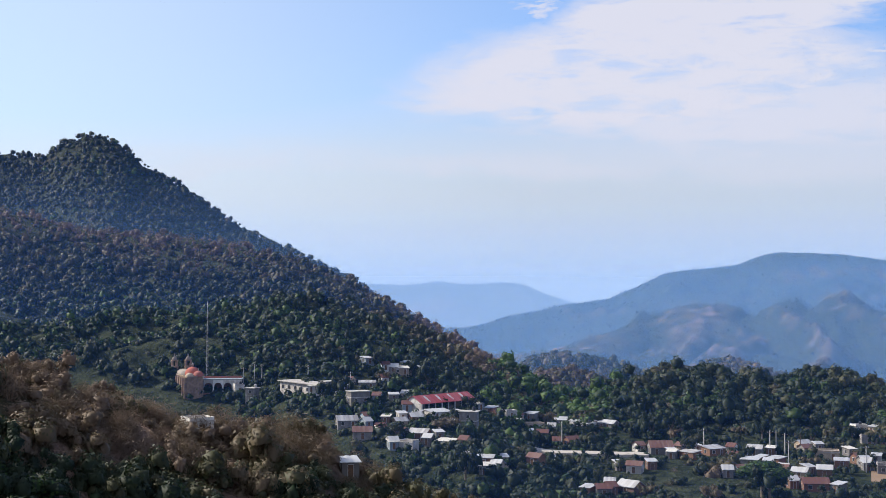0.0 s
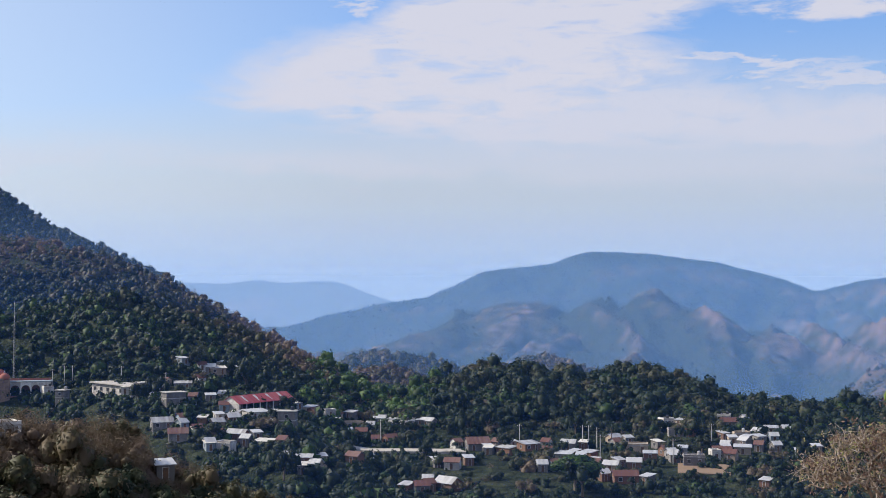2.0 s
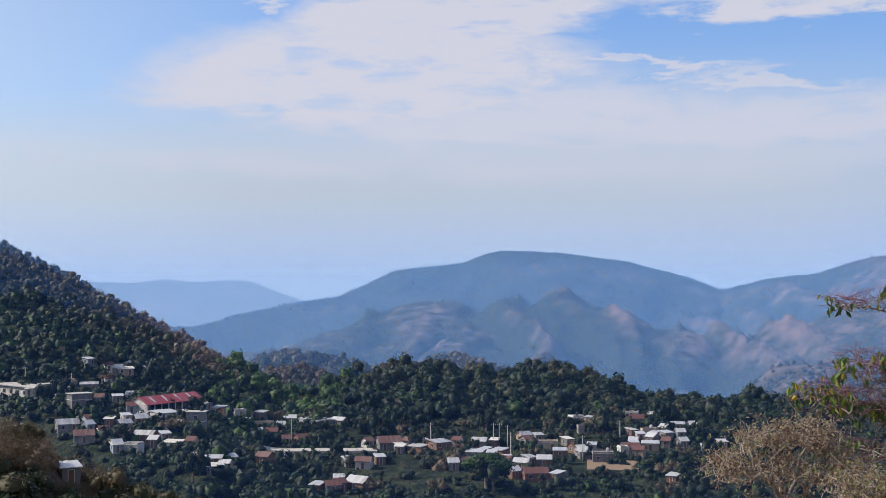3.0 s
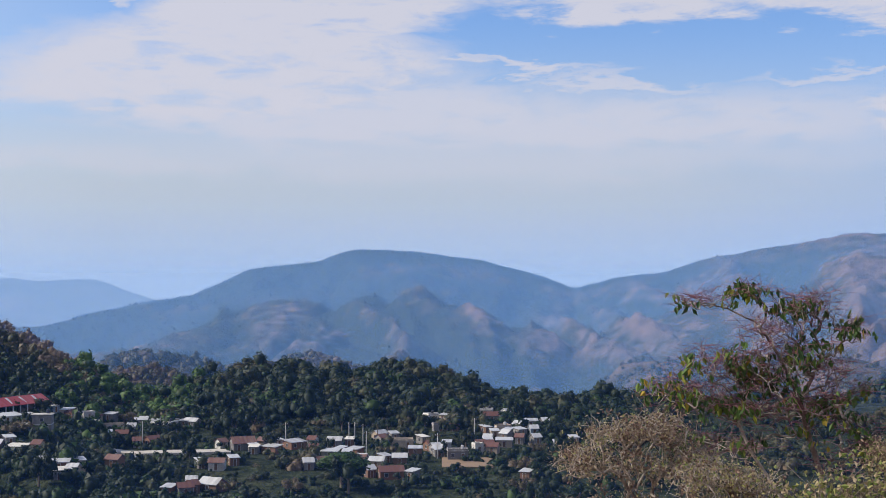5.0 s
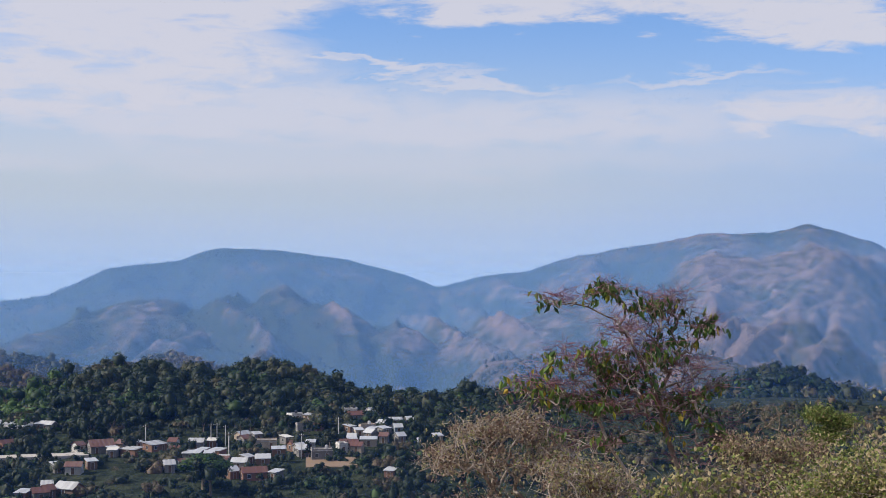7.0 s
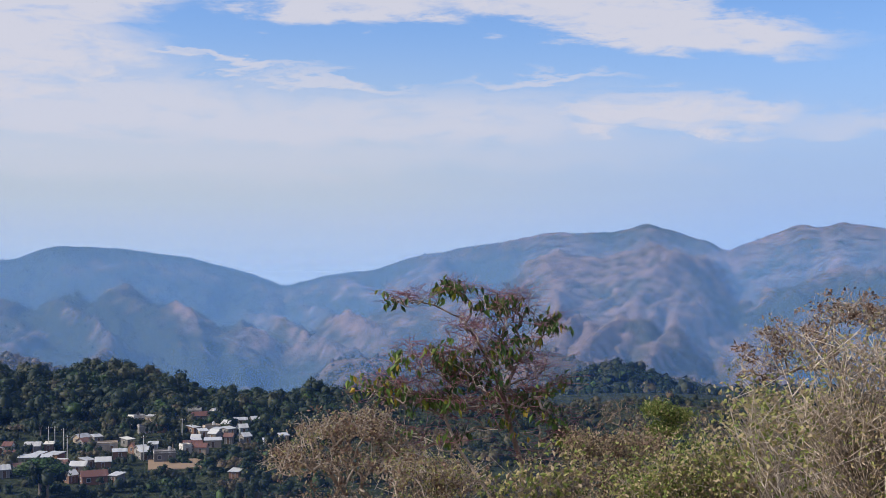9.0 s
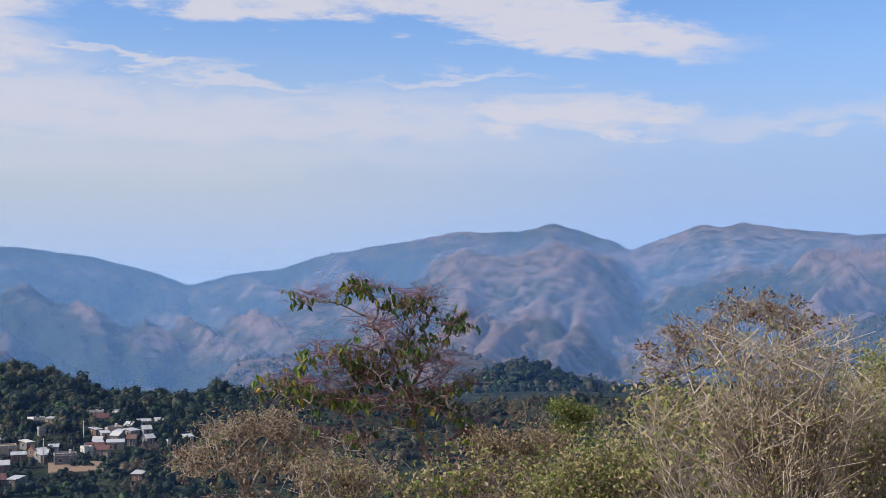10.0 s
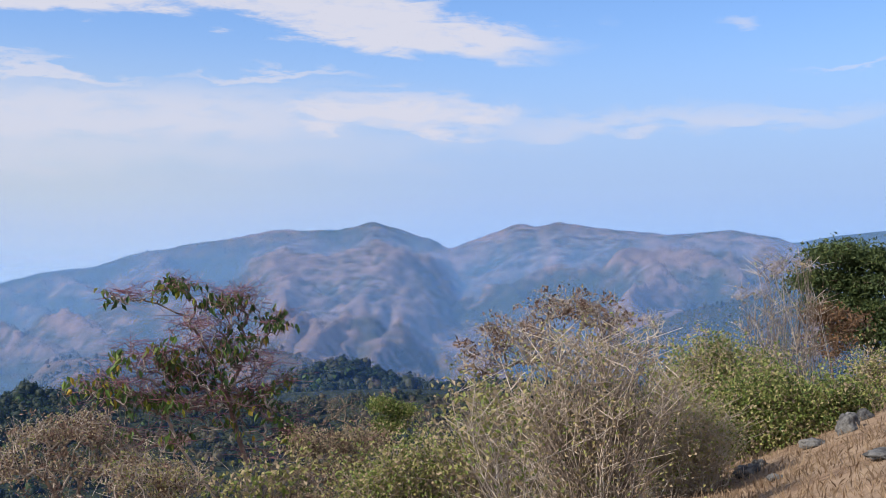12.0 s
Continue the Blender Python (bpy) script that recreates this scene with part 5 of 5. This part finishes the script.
# green bushes by the rocks
stem_bush("green_bush", 59.0, 26.0, [(58.4, -5.0, 1.8, 0.9, 120), (60.6, -5.4, 1.7, 0.9, 120), (57.0, -5.8, 1.4, 0.9, 80), (59.6, -6.3, 2.2, 0.6, 120), (62.0, -5.6, 0.8, 0.6, 40)], 480, "dense green leafy bush beside grey rocks", 37, 1.0, BARK, 24000, LEAF_BUSH, 0.60, 0, 0.010, 5, 0.075)
stem_bush("green_bush", 56.0, 29.0, [(55.7, -3.3, 1.3, 0.6, 90), (57.6, -4.0, 1.4, 0.6, 90), (54.6, -4.4, 1.3, 0.7, 90), (56.6, -5.0, 2.0, 0.7, 100)], 370, "tall yellow-green bush with pale stems", 38, 1.0, STRAW, 15000, LEAF_BUSH, 0.42, 0, 0.010, 6, 0.075)
stem_bush("dry_bush", 54.6, 22.0, [(54.2, -5.6, 1.5, 1.2, 120), (55.8, -6.8, 1.6, 1.0, 120), (53.4, -7.4, 1.5, 1.0, 100)], 340, "dry greyish bush with withered leaves", 39, 0.8, PALEWOOD, 6500, LEAF_BUSH, 0.24, 0, 0.010, 7, 0.06)
stem_bush("pale_bush", 62.8, 30.0, [(62.6, -4.0, 1.0, 0.6, 90), (64.6, -4.0, 1.2, 0.6, 90), (63.4, -4.9, 1.6, 0.4, 80)], 260, "pale green bush on the grassy brow", 40, 0.9, STRAW, 8000, LEAF_BUSH, 0.30, 0, 0.009, 6, 0.07)
# trees on the skyline
branchy("dark_tree", 62.6, 44.0, -3.2, [(61.4, 1.0, 1.2, 0.35, 60), (63.0, 0.7, 1.3, 0.35, 60), (60.6, -0.1, 1.1, 0.35, 50), (62.4, -0.3, 1.5, 0.35, 60), (64.8, 0.1, 1.3, 0.4, 50), (61.3, -1.2, 1.2, 0.4, 50), (63.2, -1.4, 1.5, 0.4, 60), (65.0, -1.6, 1.3, 0.5, 50), (62.4, -2.4, 1.5, 0.5, 50), (64.2, -3.0, 1.6, 0.7, 60)], "dark green broad-crowned tree on the skyline", 41, BARK, 21000, LEAF_DARK, 0.15, 0.4, 0, 0.012, "tree", 0.26)
stem_bush("bare_tree", 59.3, 35.0, [(57.4, -0.7, 0.8, 0.6, 26), (58.6, 0.1, 0.8, 0.6, 34), (59.7, 0.4, 0.6, 0.6, 30), (60.2, -0.9, 0.7, 0.7, 20), (58.2, -2.0, 1.3, 0.7, 26)], 80, "leafless grey tree with fine forked twigs", 42, 0.5, PALEBARK, 500, LEAF_BUSH, 0.2, 0, 0.020, 14, 0.08, 0.22)
branchy("russet_shrub", 61.0, 38.0, -4.2, [(60.6, -1.6, 0.9, 0.5, 50), (61.6, -1.9, 0.9, 0.5, 50), (60.9, -2.8, 1.2, 0.7, 60)], "withered russet-brown shrub before a dark tree", 43, RUSSET, 1500, leaf_material("withered_leaves", [(0.0, (0.22, 0.12, 0.06)), (1.0, (0.12, 0.08, 0.05))]), 0.12, 0.5, 0, 0.007, "shrub")
branchy("white_twig_tree", 53.2, 34.0, -4.2, [(53.3, -1.9, 0.6, 0.5, 50), (53.6, -2.8, 0.6, 0.5, 30)], "small bleached white leafless tree", 44, PALEWOOD, 0, None, 0.1, 0.5, 0, 0.007)
# the dry slope between: low bushes under and beside the young tree
branchy("dry_bush", 27.0, 22.0, -12.0, [(27.0, -10.0, 2.2, 1.0, 110), (26.4, -6.7, 1.5, 0.7, 130), (28.3, -6.4, 1.4, 0.8, 130), (24.9, -7.9, 1.4, 0.8, 110), (27.4, -8.0, 2.0, 0.9, 130), (29.6, -7.6, 1.2, 0.8, 80)], "rounded dry grey-brown bush with withered twigs", 51, PALEBARK, 2600, LEAF_BUSH, 0.055, 0.1, 160, 0.006, "shrub")
branchy("dry_bush", 31.0, 20.0, -13.0, [(30.4, -8.4, 1.6, 0.8, 110), (32.2, -8.8, 1.6, 0.8, 110), (30.8, -9.8, 2.0, 0.8, 90)], "dry grey bush under a young tree", 52, PALEBARK, 1500, LEAF_BUSH, 0.06, 0.25, 60, 0.006, "shrub")
branchy("dry_bush", 39.0, 24.0, -12.0, [(39.0, -9.6, 2.2, 0.8, 90), (38.2, -7.3, 1.4, 0.6, 100), (40.3, -7.2, 1.4, 0.6, 110), (39.2, -8.4, 2.0, 0.7, 110)], "brown withered bush on the slope", 53, BARK, 2400, LEAF_BUSH, 0.06, 0.05, 160, 0.006, "shrub")
stem_bush("green_bush", 42.6, 20.0, [(42.4, -8.2, 1.6, 0.7, 110), (40.6, -9.2, 1.8, 0.7, 110), (44.4, -8.6, 1.4, 0.8, 90)], 160, "low green bush among dry twigs", 54, 0.9, PALEBARK, 8000, LEAF_BUSH, 0.48, 0, 0.010, 7, 0.06, 0.4)
stem_bush("dry_bush", 36.0, 22.0, [(35.0, -9.2, 1.6, 0.8, 100), (37.0, -8.6, 1.3, 0.8, 100)], 100, "dry dark bush under a young tree", 55, 0.9, BARK, 1200, LEAF_BUSH, 0.4, 0, 0.012, 5, 0.10, 0.4)
branchy("small_tree", 41.5, 44.0, -7.2, [(41.3, -5.7, 0.6, 0.35, 40), (42.1, -6.0, 0.5, 0.35, 30), (41.5, -6.6, 0.8, 0.35, 40)], "small green-brown rounded tree on the slope", 56, BARK, 4000, LEAF_BUSH, 0.11, 0.7, 0, 0.009, "tree", 0.14)
branchy("bare_shrub", 39.6, 36.0, -7.6, [(39.4, -5.8, 0.8, 0.7, 50), (40.3, -6.5, 0.6, 0.5, 30)], "thin leafless brown shrub on the slope", 57, BARK, 0, None, 0.1, 0.5, 0, 0.006, "shrub")
branchy("bare_shrub", 43.4, 40.0, -7.6, [(43.0, -6.3, 0.8, 0.5, 40), (44.0, -6.6, 0.6, 0.5, 30)], "thin leafless grey shrub on the slope", 58, BARK, 0, None, 0.1, 0.5, 0, 0.006, "shrub")


# ---- rocks and dry grass ----
def rock_material():
    m, k, out = material("weathered_grey_rock")
    p = place_of(k)
    c = k.mix(k.span(k.noise(p, 2.5, 7.0, 0.7, 0.5), 0.35, 0.68), (0.045, 0.045, 0.05), (0.19, 0.185, 0.18))
    surface(k, out, c, 0.9, 0, 0.2, k.noise(p, 9.0, 6.0, 0.7), 0.8, 0.08)
    return m


ROCK = rock_material()


def rock(az, r, w, h, seed):
    w, h = w * 0.8, h * 0.8
    bm = bmesh.new()
    bmesh.ops.create_icosphere(bm, subdivisions=4, radius=1)
    off = Vector((seed * 3.7, 1.3 * seed, 0.4))
    for v in bm.verts:
        n = v.co.normalized()
        d = 0.8 + 0.35 * noise.noise(n * 1.3 + off) + 0.22 * abs(noise.noise(n * 3.1 + off)) + 0.08 * noise.noise(n * 8 + off)
        v.co = Vector((n.x * w * d, n.y * w * 0.8 * d, n.z * h * d))
    at = spot(az, r)
    ob = tagged(new("rock", finish("rock", bm, ROCK, True)), "weathered dark grey limestone rock in dry grass", "rock", "hilltop rocks")
    ob.matrix_world = pose(at.x, at.y, at.z + h * 0.25, 0, 0, seed * 40)


for i, q in enumerate(((61.6, 23.8, 0.36, 0.38), (60.2, 23.5, 0.40, 0.16), (57.4, 23.0, 0.35, 0.22), (57.9, 23.6, 0.22, 0.16), (63.3, 17.0, 0.55, 0.10), (58.6, 20.5, 0.25, 0.10), (62.3, 25.0, 0.25, 0.2))):
    rock(*q, i + 1)


def dry_grass():
    rs = np.random.RandomState(8)
    n = 17000
    az, r = 44 + 24 * rs.rand(n), 8 + 20 * rs.rand(n) ** 0.8
    x, y, z, _ = land(az, r)
    keep = wave(x, y, 2.2, 130, 3) > -0.15 - 0.5 * rs.rand(n)
    base = np.stack([x, y, z - 0.02], -1)[keep]
    n = len(base)
    aim = np.stack([rs.randn(n) * 0.5, rs.randn(n) * 0.5, np.full(n, 1.0)], -1)
    mat = leaf_material("straw_grass", [(0.0, (0.30, 0.205, 0.13)), (0.5, (0.38, 0.28, 0.185)), (1.0, (0.22, 0.145, 0.095))], 0.3)
    me = leaves_at("dry_grass", base, aim, 0.05 + 0.15 * rs.rand(n) ** 2, 0.0035 + 0.003 * rs.rand(n), rs.rand(n), mat, rs, 0.1)
    tagged(new("dry_grass", me), "short straw-coloured dry grass on red-brown soil", "grass", kind="stuff")


dry_grass()
